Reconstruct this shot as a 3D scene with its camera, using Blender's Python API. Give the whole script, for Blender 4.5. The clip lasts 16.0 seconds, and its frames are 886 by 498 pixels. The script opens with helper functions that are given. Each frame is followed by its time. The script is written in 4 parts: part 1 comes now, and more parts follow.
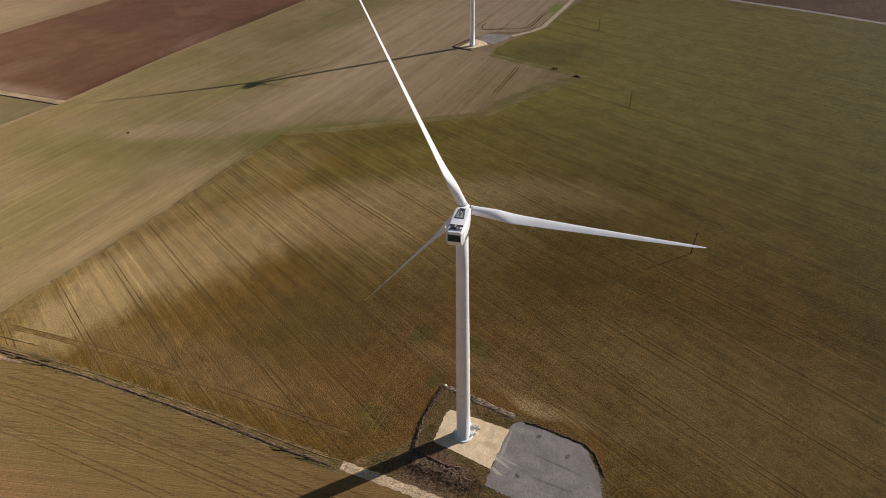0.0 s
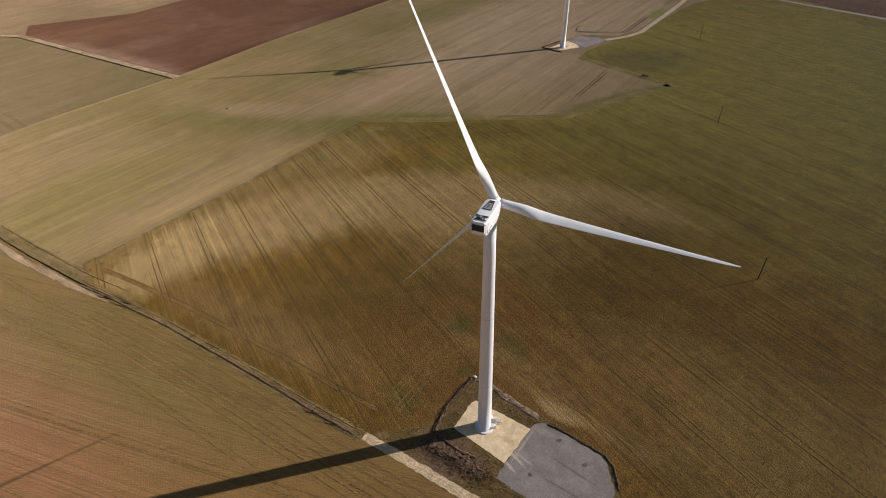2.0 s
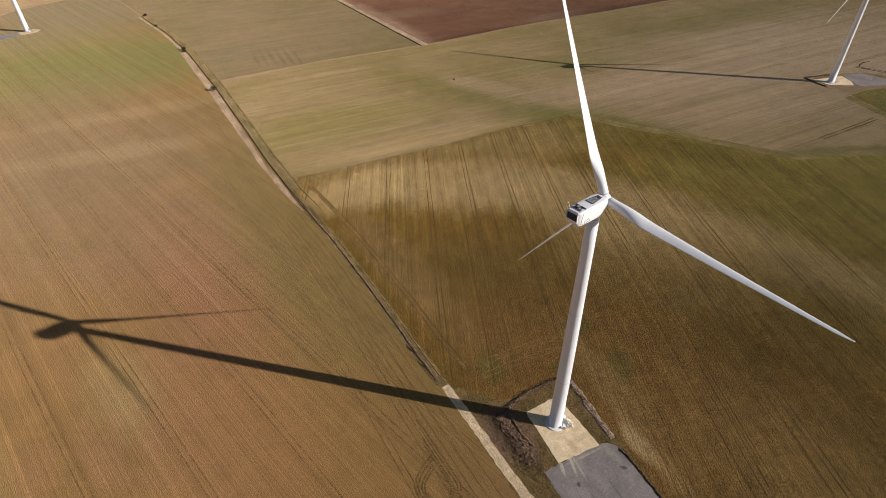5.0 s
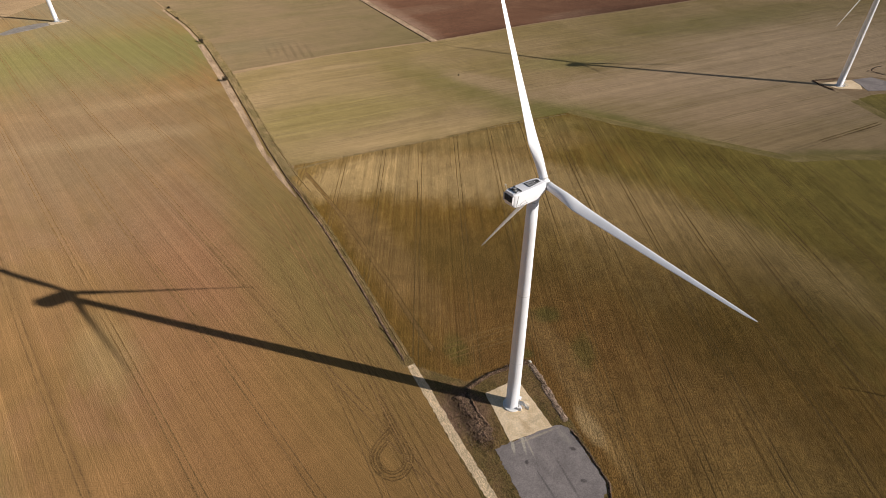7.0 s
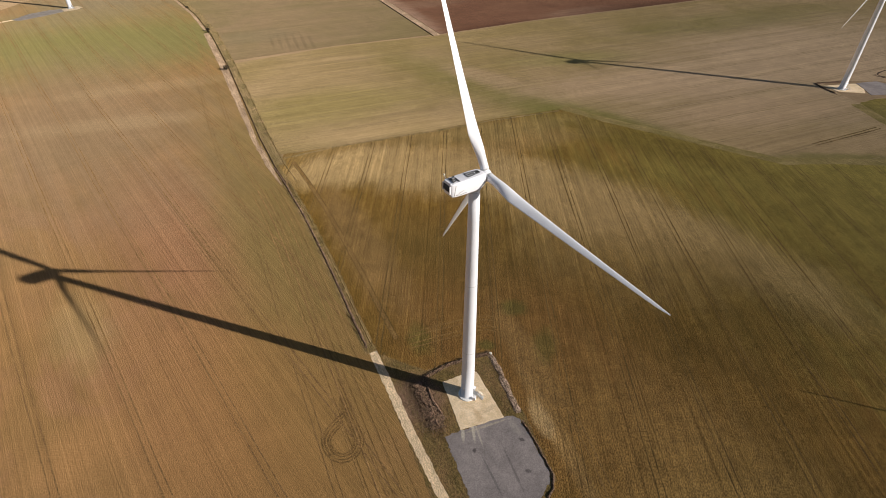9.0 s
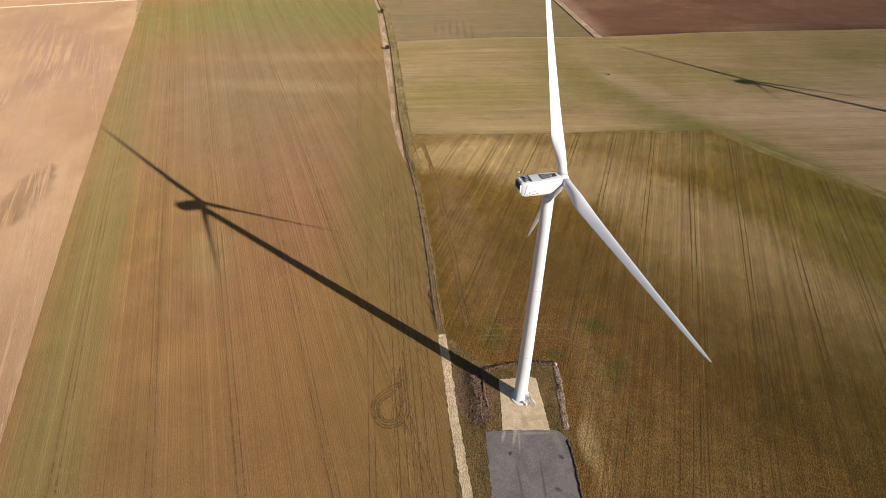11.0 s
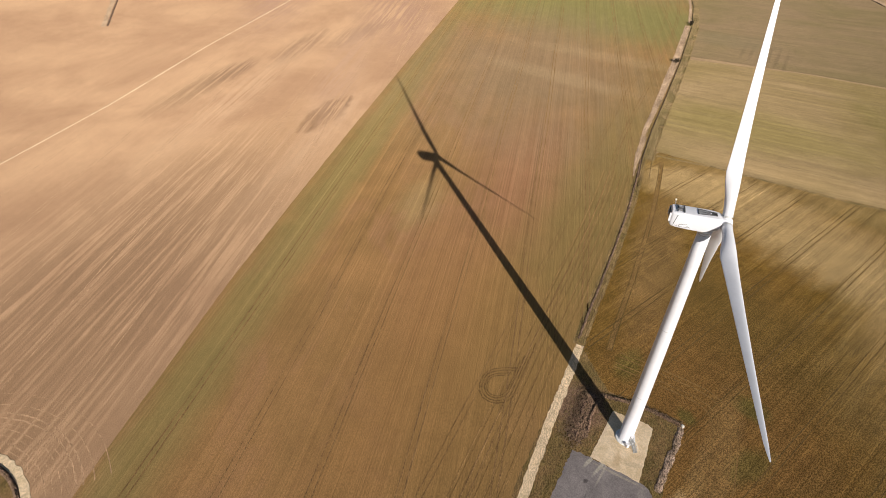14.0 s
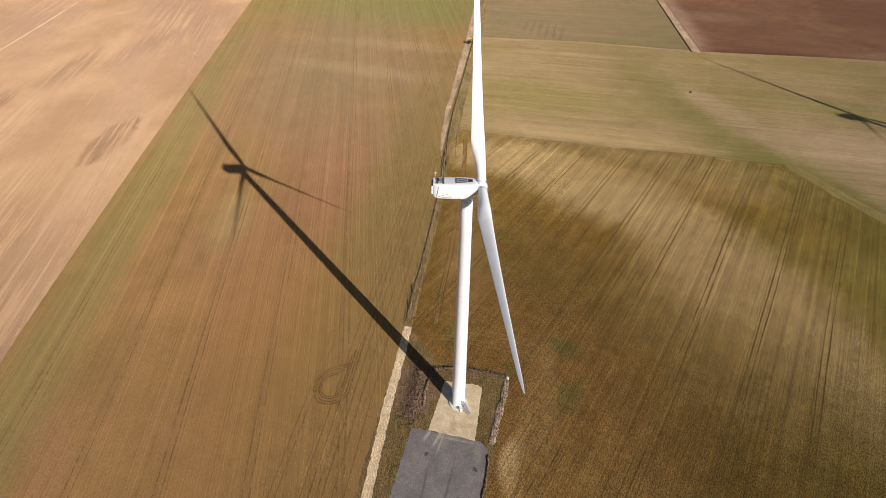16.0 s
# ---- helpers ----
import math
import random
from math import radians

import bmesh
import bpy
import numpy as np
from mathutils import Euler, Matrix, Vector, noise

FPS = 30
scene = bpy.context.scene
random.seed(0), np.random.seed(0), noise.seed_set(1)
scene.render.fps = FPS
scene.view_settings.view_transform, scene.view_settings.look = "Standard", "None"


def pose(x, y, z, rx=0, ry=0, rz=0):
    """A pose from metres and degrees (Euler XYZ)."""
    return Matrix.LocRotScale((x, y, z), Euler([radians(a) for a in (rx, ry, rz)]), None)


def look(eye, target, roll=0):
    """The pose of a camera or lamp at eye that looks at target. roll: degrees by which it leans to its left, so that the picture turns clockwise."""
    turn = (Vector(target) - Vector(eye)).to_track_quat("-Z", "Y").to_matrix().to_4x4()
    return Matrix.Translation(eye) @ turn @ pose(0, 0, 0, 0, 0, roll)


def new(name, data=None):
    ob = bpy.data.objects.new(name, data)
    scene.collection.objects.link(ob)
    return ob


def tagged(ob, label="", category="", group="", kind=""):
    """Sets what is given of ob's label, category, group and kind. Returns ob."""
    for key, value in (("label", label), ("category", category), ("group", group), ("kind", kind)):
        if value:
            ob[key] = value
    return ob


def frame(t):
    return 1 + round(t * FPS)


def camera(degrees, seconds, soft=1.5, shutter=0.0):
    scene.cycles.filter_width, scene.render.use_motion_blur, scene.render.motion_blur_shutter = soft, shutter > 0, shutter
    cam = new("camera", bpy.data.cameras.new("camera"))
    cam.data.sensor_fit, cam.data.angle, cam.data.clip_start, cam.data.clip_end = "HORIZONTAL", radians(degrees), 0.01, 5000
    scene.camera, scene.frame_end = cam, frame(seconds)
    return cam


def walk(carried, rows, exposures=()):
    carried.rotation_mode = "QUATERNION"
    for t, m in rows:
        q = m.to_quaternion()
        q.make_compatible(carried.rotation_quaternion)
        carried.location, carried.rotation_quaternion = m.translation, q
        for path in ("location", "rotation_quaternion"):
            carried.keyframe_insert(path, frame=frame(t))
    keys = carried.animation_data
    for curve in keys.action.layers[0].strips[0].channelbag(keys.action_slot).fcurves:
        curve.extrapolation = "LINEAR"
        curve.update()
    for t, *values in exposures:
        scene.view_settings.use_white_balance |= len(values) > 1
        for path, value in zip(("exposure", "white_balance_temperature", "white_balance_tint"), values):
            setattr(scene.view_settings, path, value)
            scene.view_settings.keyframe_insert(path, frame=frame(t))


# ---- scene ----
cam = camera(79.0, 16.0, soft=0.85)
PATH = [
    (0, (-39.519, -83.741, 142.794), (-38.911, -82.286, 141.565), -2.0),
    (0.5, (-37.829, -85.877, 142.865), (-37.277, -84.397, 141.638), -2.1),
    (1, (-35.726, -87.73, 142.875), (-35.236, -86.228, 141.649), -2.1),
    (1.5, (-33.127, -89.538, 142.827), (-32.715, -88.013, 141.6), -2.0),
    (2, (-30.032, -91.473, 142.76), (-29.706, -89.926, 141.536), -2.1),
    (2.5, (-26.787, -93.73, 142.631), (-26.559, -92.163, 141.41), -1.9),
    (3, (-23.297, -95.679, 142.55), (-23.214, -94.097, 141.329), -1.6),
    (3.5, (-19.728, -97.55, 142.395), (-19.751, -95.964, 141.176), -1.5),
    (4, (-15.43, -99.539, 142.189), (-15.547, -97.957, 140.971), -1.3),
    (4.5, (-11.21, -101.13, 141.949), (-11.491, -99.567, 140.734), -1.2),
    (4.7, (-9.514, -101.537, 141.909), (-9.858, -99.987, 140.694), -1.3),
    (6.8, (10.427, -105.042, 141.621), (9.907, -103.542, 140.405), -0.9),
    (7, (12.228, -105.176, 141.634), (11.739, -103.666, 140.417), -1.0),
    (7.5, (16.615, -105.036, 141.61), (16.122, -103.53, 140.39), -1.0),
    (8, (21.009, -104.36, 141.401), (20.513, -102.858, 140.177), -0.8),
    (8.2, (22.706, -103.99, 141.366), (22.206, -102.49, 140.141), -0.7),
    (10.5, (41.607, -98.319, 141.423), (40.79, -96.976, 140.186), -0.2),
    (11, (45.3, -96.365, 141.467), (44.328, -95.132, 140.229), -0.1),
    (11.5, (48.982, -94.161, 141.516), (47.881, -93.042, 140.277), 0.1),
    (12, (52.929, -91.569, 141.582), (51.726, -90.564, 140.341), 0.1),
    (12.5, (56.482, -89.05, 141.76), (55.233, -88.104, 140.515), 0.2),
    (13, (60.045, -86.589, 141.926), (58.707, -85.775, 140.683), 0.2),
    (13.5, (63.44, -84.19, 142.042), (62.017, -83.534, 140.799), 0.4),
    (14, (66.83, -81.093, 142.142), (65.353, -80.574, 140.897), 0.6),
    (14.5, (69.81, -77.553, 141.983), (68.364, -76.949, 140.74), 0.7),
    (15, (72.167, -73.635, 141.874), (70.817, -72.843, 140.63), 0.7),
    (15.5, (74.162, -69.833, 141.84), (72.901, -68.907, 140.593), 0.6),
    (16, (76.209, -65.83, 141.895), (74.976, -64.872, 140.644), 0.6),
]
walk(cam, [(t, look(eye, target, roll)) for t, eye, target, roll in PATH])

# ---- world, sun ----
SUN = Vector((2.28, 0.010, 1.0)).normalized()          # towards the sun
world = bpy.data.worlds.new("world")
scene.world = world
world.use_nodes = True
wn = world.node_tree.nodes
sky = wn.new("ShaderNodeTexSky")
sky.sky_type, sky.sun_disc = "NISHITA", False
sky.sun_elevation = math.asin(SUN.z)
sky.sun_rotation = math.atan2(SUN.x, SUN.y)
world.node_tree.links.new(sky.outputs[0], wn["Background"].inputs[0])
wn["Background"].inputs[1].default_value = 0.05

sun_data = bpy.data.lights.new("sun", "SUN")
sun_data.energy, sun_data.angle, sun_data.color = 5.0, radians(0.53), (1.0, 0.935, 0.84)
sun_lamp = new("sun", sun_data)
sun_lamp.matrix_world = look(SUN * 400, (0, 0, 0))
scene.view_settings.exposure = 0.05


# ---- node helpers ----
class Nodes:
    """A small builder for procedural materials, worked in world metres."""

    def __init__(self, name):
        self.mat = bpy.data.materials.new(name)
        self.mat.use_nodes = True
        self.t = self.mat.node_tree
        self.bsdf = self.t.nodes["Principled BSDF"]
        self.pos = self.add("ShaderNodeNewGeometry").outputs["Position"]

    def add(self, kind):
        return self.t.nodes.new(kind)

    def put(self, value, socket):
        if isinstance(value, bpy.types.NodeSocket):
            self.t.links.new(value, socket)
        elif isinstance(value, (tuple, list)):
            v = tuple(value)
            socket.default_value = v + (1.0,) if socket.type == "RGBA" and len(v) == 3 else v
        else:
            socket.default_value = value

    def math(self, op, a, b=0.0, c=None):
        n = self.add("ShaderNodeMath")
        n.operation = op
        self.put(a, n.inputs[0])
        self.put(b, n.inputs[1])
        if c is not None:
            self.put(c, n.inputs[2])
        return n.outputs[0]

    def mapped(self, angle=0.0, scale=(1, 1, 1), at=(0, 0, 0)):
        """World place, moved to 'at', turned so that x runs along angle (degrees), scaled."""
        n = self.add("ShaderNodeMapping")
        n.vector_type = "TEXTURE"
        self.put(self.pos, n.inputs[0])
        n.inputs["Location"].default_value = at
        n.inputs["Rotation"].default_value = (0, 0, radians(angle))
        n.inputs["Scale"].default_value = scale
        return n.outputs[0]

    def noise(self, scale, detail=4.0, rough=0.55, vec=None, warp=0.0):
        n = self.add("ShaderNodeTexNoise")
        self.put(self.pos if vec is None else vec, n.inputs["Vector"])
        n.inputs["Scale"].default_value = scale
        n.inputs["Detail"].default_value = detail
        n.inputs["Roughness"].default_value = rough
        n.inputs["Distortion"].default_value = warp
        return n.outputs["Fac"]

    def ramp(self, value, lo, hi, a=0.0, b=1.0):
        n = self.add("ShaderNodeMapRange")
        n.interpolation_type = "SMOOTHSTEP"
        self.put(value, n.inputs[0])
        for i, x in enumerate((lo, hi, a, b)):
            self.put(x, n.inputs[i + 1])
        return n.outputs[0]

    def mix(self, fac, a, b, how="MIX"):
        n = self.add("ShaderNodeMix")
        n.data_type, n.blend_type = "RGBA", how
        self.put(fac, n.inputs[0])
        self.put(a, n.inputs[6])
        self.put(b, n.inputs[7])
        return n.outputs[2]

    def grey(self, value):
        n = self.add("ShaderNodeCombineColor")
        for i in range(3):
            self.put(value, n.inputs[i])
        return n.outputs[0]

    def spot(self, x, y, rx, ry, angle=0.0, soft=0.6, ragged=0.5, grain=0.05, rows=None):
        """A ragged patch: 1 inside, 0 outside."""
        v = self.mapped(angle, (rx, ry, 1e6), (x, y, 0))
        n = self.add("ShaderNodeVectorMath")
        n.operation = "LENGTH"
        self.put(v, n.inputs[0])
        wob = self.noise(grain, 5.0, 0.6)
        if rows is not None:
            wob = self.math("ADD", self.math("MULTIPLY", wob, 0.45), self.math("MULTIPLY", rows, 0.55))
        wob = self.math("MULTIPLY_ADD", wob, ragged * 2, -ragged)
        dist = self.math("ADD", n.outputs["Value"], wob)
        return self.ramp(dist, 1.0 + soft * 0.5, 1.0 - soft * 0.5)

    def finish(self, colour, rough=0.9, bump=None, strength=0.3, distance=0.1, metal=0.0, spec=0.2):
        self.put(colour, self.bsdf.inputs["Base Color"])
        self.put(rough, self.bsdf.inputs["Roughness"])
        self.put(metal, self.bsdf.inputs["Metallic"])
        self.put(spec, self.bsdf.inputs["Specular IOR Level"])
        if bump is not None:
            n = self.add("ShaderNodeBump")
            n.inputs["Strength"].default_value = strength
            n.inputs["Distance"].default_value = distance
            self.put(bump, n.inputs["Height"])
            self.put(n.outputs[0], self.bsdf.inputs["Normal"])
        return self.mat


def field_material(name, dry, lush, row_angle, row_width, row_depth=0.3, patches=(), broad=0.012, green_bias=0.5, grain=0.35, streak_len=60.0, drill=0.0, streaky=False, third=None, drill_at=(-60, -50, 190, 120, -31), drill_gap=0.55):
    """Crop or bare soil: two colours in broad drifts, patches of other growth, seed rows, and a fine tilth."""
    n = Nodes(name)
    drift = n.ramp(n.noise(broad, 5.0, 0.6, warp=0.6), green_bias - 0.16, green_bias + 0.16)
    colour = n.mix(drift, dry, lush)
    if third:
        colour = n.mix(n.ramp(n.noise(broad * 1.6, 5.0, 0.65, n.mapped(row_angle, (2.2, 1.0, 1.0)), 0.8), 0.50, 0.66, 0.0, 0.75), colour, third)
    swath = n.noise(1.0, 5.0, 0.7, n.mapped(row_angle, (streak_len * 0.9, 5.0 if not streaky else 3.2, 1.0)))
    for (x, y, rx, ry, angle, tone, amount, soft) in patches:
        big = min(rx, ry) > 9
        mask = n.spot(x, y, rx, ry, angle, soft, 0.9 if big else 0.55, max(0.012, 0.9 / min(rx, ry) if min(rx, ry) < 60 else 0.015), swath if big else None)
        if streaky:
            mask = n.math("MULTIPLY", mask, n.ramp(swath, 0.38, 0.56))
        colour = n.mix(n.math("MULTIPLY", mask, amount), colour, tone)
    rows = n.noise(1.0, 3.0, 0.65, n.mapped(row_angle, (streak_len, row_width, 1.0)))
    wide = n.noise(1.0, 3.0, 0.6, n.mapped(row_angle, (streak_len * 2.5, row_width * 6, 1.0)))
    tilth = n.noise(1.0, 2.0, 0.6, n.mapped(row_angle, (0.62, 0.27, 0.5)))
    clods = n.noise(0.35, 4.0, 0.65)
    tone = n.ramp(rows, 0.3, 0.7, 1.0 - row_depth, 1.0 + row_depth)
    tone = n.math("MULTIPLY", tone, n.ramp(wide, 0.3, 0.7, 1.0 - row_depth * 0.55, 1.0 + row_depth * 0.55))
    tone = n.math("MULTIPLY", tone, n.ramp(tilth, 0.38, 0.62, 1.0 - grain * 1.15, 1.0 + grain * 1.15))
    blotch = n.noise(0.085, 4.0, 0.6, warp=0.4)
    tone = n.math("MULTIPLY", tone, n.ramp(blotch, 0.3, 0.7, 1.0 - grain * 0.28, 1.0 + grain * 0.28))
    tone = n.math("MULTIPLY", tone, n.ramp(clods, 0.3, 0.7, 1.0 - grain * 0.32, 1.0 + grain * 0.32))
    if drill:
        # drill lines: long, thin, unevenly spaced
        thin = n.noise(1.0, 1.0, 0.5, n.mapped(row_angle, (420.0, drill_gap, 1.0)))
        lines = n.math("SUBTRACT", n.ramp(thin, 0.58, 0.72), n.ramp(thin, 0.42, 0.28))
        lines = n.math("MULTIPLY", lines, n.spot(*drill_at, 0.9, 0.5, 0.02))
        tone = n.math("MULTIPLY", tone, n.math("MULTIPLY_ADD", lines, drill, 1.0))
    colour = n.mix(1.0, colour, n.grey(tone), "MULTIPLY")
    relief = n.math("ADD", tilth, n.math("MULTIPLY", rows, 0.6))
    n.bsdf.inputs["Diffuse Roughness"].default_value = 0.9
    return n.finish(colour, 0.95, relief, 0.7, 0.22, spec=0.08)


def plain_material(name, colour, rough=0.5, metal=0.0, spec=0.5, vary=0.06, scale=1.2, bump=0.0):
    n = Nodes(name)
    a = n.noise(scale, 5.0, 0.6)
    b = n.noise(scale * 9, 3.0, 0.6)
    tone = n.math("MULTIPLY", n.ramp(a, 0.3, 0.7, 1 - vary, 1 + vary), n.ramp(b, 0.3, 0.7, 1 - vary * 0.5, 1 + vary * 0.5))
    c = n.mix(1.0, colour, n.grey(tone), "MULTIPLY")
    r = n.ramp(a, 0.3, 0.7, max(0.05, rough - 0.08), min(1.0, rough + 0.08))
    return n.finish(c, r, b if bump else None, bump, 0.02, metal, spec)


# ---- colours ----
STRAW = (0.435, 0.298, 0.138)
OLIVE = (0.172, 0.102, 0.022)
MOSS = (0.176, 0.124, 0.028)
GREEN = (0.165, 0.150, 0.038)
DEEP = (0.095, 0.096, 0.026)
UMBER = (0.226, 0.127, 0.031)
RUST = (0.300, 0.148, 0.080)
PLOUGH = (0.165, 0.080, 0.048)

# ---- materials: land ----
main_mat = field_material(
    "winter_crop", UMBER, OLIVE, -71.3, 0.55, 0.15, (
        (230, 250, 210, 140, 30, (0.262, 0.206, 0.052), 0.95, 1.0),
        (140, 130, 50, 60, 10, MOSS, 0.6, 1.1),
        (360, 110, 170, 260, 0, (0.264, 0.200, 0.046), 0.9, 1.2),
        (30, 203, 80, 15, -15, MOSS, 0.85, 1.0),
        (-98, 152, 62, 13, 38, (0.305, 0.205, 0.088), 0.6, 1.1),
        (20, 22, 74, 48, -30, (0.200, 0.107, 0.036), 0.75, 1.3),
        (-104, 119, 36, 17, 42, STRAW, 0.95, 0.9),
        (-52, 134, 46, 24, 16, STRAW, 0.90, 1.0),
        (20, 124, 46, 26, -16, STRAW, 0.85, 1.1),
        (86, 104, 42, 17, -32, STRAW, 0.60, 1.2),
        (-55, 72, 48, 17, -25, (0.135, 0.090, 0.026), 0.30, 1.4),
        (-70, 62, 50, 10, -43, (0.27, 0.165, 0.07), 0.6, 1.0),
        (-10, 76, 50, 22, 12, (0.125, 0.088, 0.026), 0.35, 1.4),
        (4, 43, 5, 4, 20, DEEP, 0.6, 0.9),
        (-23, 17, 4, 7, 40, DEEP, 0.5, 0.9),
        (0, 22, 3, 2.2, 0, DEEP, 0.6, 0.9),
        (19, 28, 4, 8, 10, DEEP, 0.5, 0.9),
        (14, 22, 26, 5, -50, (0.29, 0.18, 0.075), 0.4, 1.0),
        (29, -4, 26, 2.6, -52, (0.35, 0.225, 0.095), 0.5, 1.0),
        (24, -1, 7, 2.6, -52, (0.45, 0.31, 0.15), 0.85, 0.8),
        (92, -40, 66, 32, -50, (0.33, 0.21, 0.072), 0.65, 1.3),
        (70, 72, 40, 34, -40, (0.130, 0.082, 0.020), 0.7, 1.4),
        (202, 280, 45, 30, 0, (0.16, 0.125, 0.042), 0.75, 1.2),
        (-40, 166, 60, 12, 38, (0.36, 0.235, 0.098), 0.55, 1.2),
        (-36, 192, 46, 12, 38, (0.30, 0.212, 0.085), 0.6, 1.2),
        (34, 108, 44, 34, -20, (0.37, 0.24, 0.10), 0.45, 1.3),
    ), 0.018, 0.5, 0.37, 60.0, 0.20, False, None, (0, 80, 190, 150, -71), 1.1)
far_mat = field_material(
    "far_stubble", (0.358, 0.250, 0.132), (0.275, 0.198, 0.086), 41.0, 1.3, 0.12, (
        (-40, 240, 110, 22, -24, GREEN, 0.5, 1.3),
        (40, 295, 80, 28, 30, (0.47, 0.325, 0.200), 0.8, 1.2),
        (190, 400, 170, 90, 40, (0.50, 0.355, 0.225), 0.85, 1.2),
        (290, 391, 16, 7, 42, (0.26, 0.27, 0.07), 0.9, 0.7),
        (110, 270, 60, 22, 30, (0.47, 0.325, 0.195), 0.75, 1.2),
        (-70, 268, 40, 12, -20, (0.40, 0.275, 0.165), 0.7, 1.1),
        (-20, 330, 50, 14, 30, (0.26, 0.215, 0.08), 0.6, 1.2),
        (20, 219, 60, 13, -15, GREEN, 0.75, 1.1),
        (-150, 190, 60, 26, 40, (0.28, 0.215, 0.08), 0.7, 1.2),
        (120, 225, 60, 22, 15, (0.41, 0.282, 0.155), 0.6, 1.0),
        (150, 215, 40, 7, 15, GREEN, 0.6, 0.8),
        (100, 480, 120, 26, 40, GREEN, 0.45, 1.2),
        (-95, 175, 60, 9, 38, (0.46, 0.32, 0.16), 0.5, 1.0),
    ), 0.010, 0.48, 0.20, 90.0)
grey_mat = field_material("grey_stubble", (0.265, 0.185, 0.105), (0.220, 0.165, 0.080), 44.0, 1.2, 0.10, (
    *[(-288 + 7.2 * k + 16, 300 + 1.2 * k - 4, 25, 1.3, -51, (0.15, 0.108, 0.062), 0.38, 1.0) for k in range(6)],
    (-290, 300, 30, 18, 40, (0.23, 0.175, 0.10), 0.6, 1.0),), 0.01, 0.5, 0.16)
plough_mat = field_material("ploughed_earth", PLOUGH, (0.215, 0.110, 0.065), 40.0, 2.0, 0.07, (
    (-205, 415, 110, 15, -45, (0.34, 0.215, 0.150), 0.85, 1.2), (-30, 470, 40, 14, 40, (0.27, 0.165, 0.11), 0.6, 1.2), (-90, 400, 60, 12, 40, (0.11, 0.050, 0.030), 0.7, 1.3), (20, 510, 70, 10, 40, (0.10, 0.048, 0.028), 0.7, 1.3), (-190, 450, 40, 14, 40, (0.24, 0.14, 0.09), 0.6, 1.3)), 0.012, 0.55, 0.22)
west_mat = field_material(
    "sown_field", (0.338, 0.187, 0.077), (0.258, 0.150, 0.060), -31.0, 0.50, 0.11, (
        (-150, 44, 75, 30, -31, RUST, 0.75, 1.3),
        (-90, -30, 50, 16, -31, RUST, 0.35, 1.2),
        (-123, 67, 170, 22, -43.8, (0.215, 0.158, 0.056), 0.75, 1.4),
        (-200, -36, 320, 11, -31.5, (0.235, 0.185, 0.070), 0.7, 1.2),
        (-400, 240, 135, 90, 35, (0.205, 0.180, 0.066), 0.95, 1.2),
        (-290, 110, 120, 75, -31, (0.245, 0.165, 0.094), 0.85, 1.5),
        (-500, 310, 90, 60, 35, (0.235, 0.185, 0.088), 0.8, 1.3),
        (-560, 410, 100, 110, 35, (0.235, 0.180, 0.105), 0.95, 1.1),
        (-290, 175, 60, 10, 40, (0.42, 0.30, 0.16), 0.22, 1.3),
        (-265, 120, 50, 10, 35, (0.40, 0.285, 0.16), 0.3, 1.3),
        (-140, -20, 20, 9, -31, (0.42, 0.31, 0.15), 0.3, 1.2),
        (-40, -40, 70, 34, -40, (0.305, 0.165, 0.060), 0.55, 1.3),
    ), 0.018, 0.45, 0.12, 200.0, 0.15, False, (0.310, 0.168, 0.082))
tan_mat = field_material(
    "bare_tilled_soil", (0.490, 0.310, 0.184), (0.370, 0.222, 0.132), -28.0, 1.2, 0.025, (
        (-253, -46, 27, 9, -38, (0.180, 0.104, 0.058), 1.0, 0.5),
        (-248, -50, 22, 8, -38, (0.190, 0.110, 0.062), 0.8, 0.6),
        (-345, -98, 26, 10, -38, (0.25, 0.150, 0.095), 0.85, 0.9),
        (-384, -45, 44, 12, -35, (0.26, 0.16, 0.10), 0.75, 1.0),
        (-405, 8, 44, 12, -45, (0.27, 0.17, 0.11), 0.75, 1.0),
        (-320, -122, 44, 11, -40, (0.27, 0.17, 0.10), 0.7, 1.0),
        (-200, -100, 80, 30, -30, (0.40, 0.245, 0.135), 0.6, 1.2),
        (-215, -62, 70, 7, -36, (0.56, 0.375, 0.24), 0.4, 1.2),
        (-330, -20, 90, 14, -20, (0.42, 0.265, 0.175), 0.7, 1.3),
        (-300, -95, 90, 12, -34, (0.58, 0.39, 0.245), 0.4, 1.3),
        (-480, 60, 130, 34, -10, (0.34, 0.205, 0.140), 0.85, 1.3),
        (-560, -40, 120, 30, -15, (0.35, 0.215, 0.150), 0.8, 1.3),
        (-110, -160, 110, 56, -28, (0.275, 0.168, 0.098), 0.9, 1.4),
        (-75, -170, 40, 26, -28, (0.33, 0.20, 0.112), 0.4, 1.4),
    ), 0.008, 0.5, 0.09, 90.0, 0.05, True)
ground_mat = field_material("open_land", (0.38, 0.26, 0.15), (0.28, 0.19, 0.11), 40.0, 2.0, 0.12, (), 0.006, 0.5, 0.15)
verge_mat = field_material("rough_grass", (0.225, 0.140, 0.064), (0.150, 0.106, 0.040), -44.0, 0.7, 0.15, (
    (-14, -7, 9, 8, -44, (0.225, 0.138, 0.092), 0.85, 0.7),), 0.18, 0.5, 0.34, 6.0)
bank_mat = field_material("bare_bank", (0.45, 0.318, 0.212), (0.335, 0.230, 0.148), -44.0, 0.8, 0.22, (), 0.09, 0.5, 0.35, 14.0)
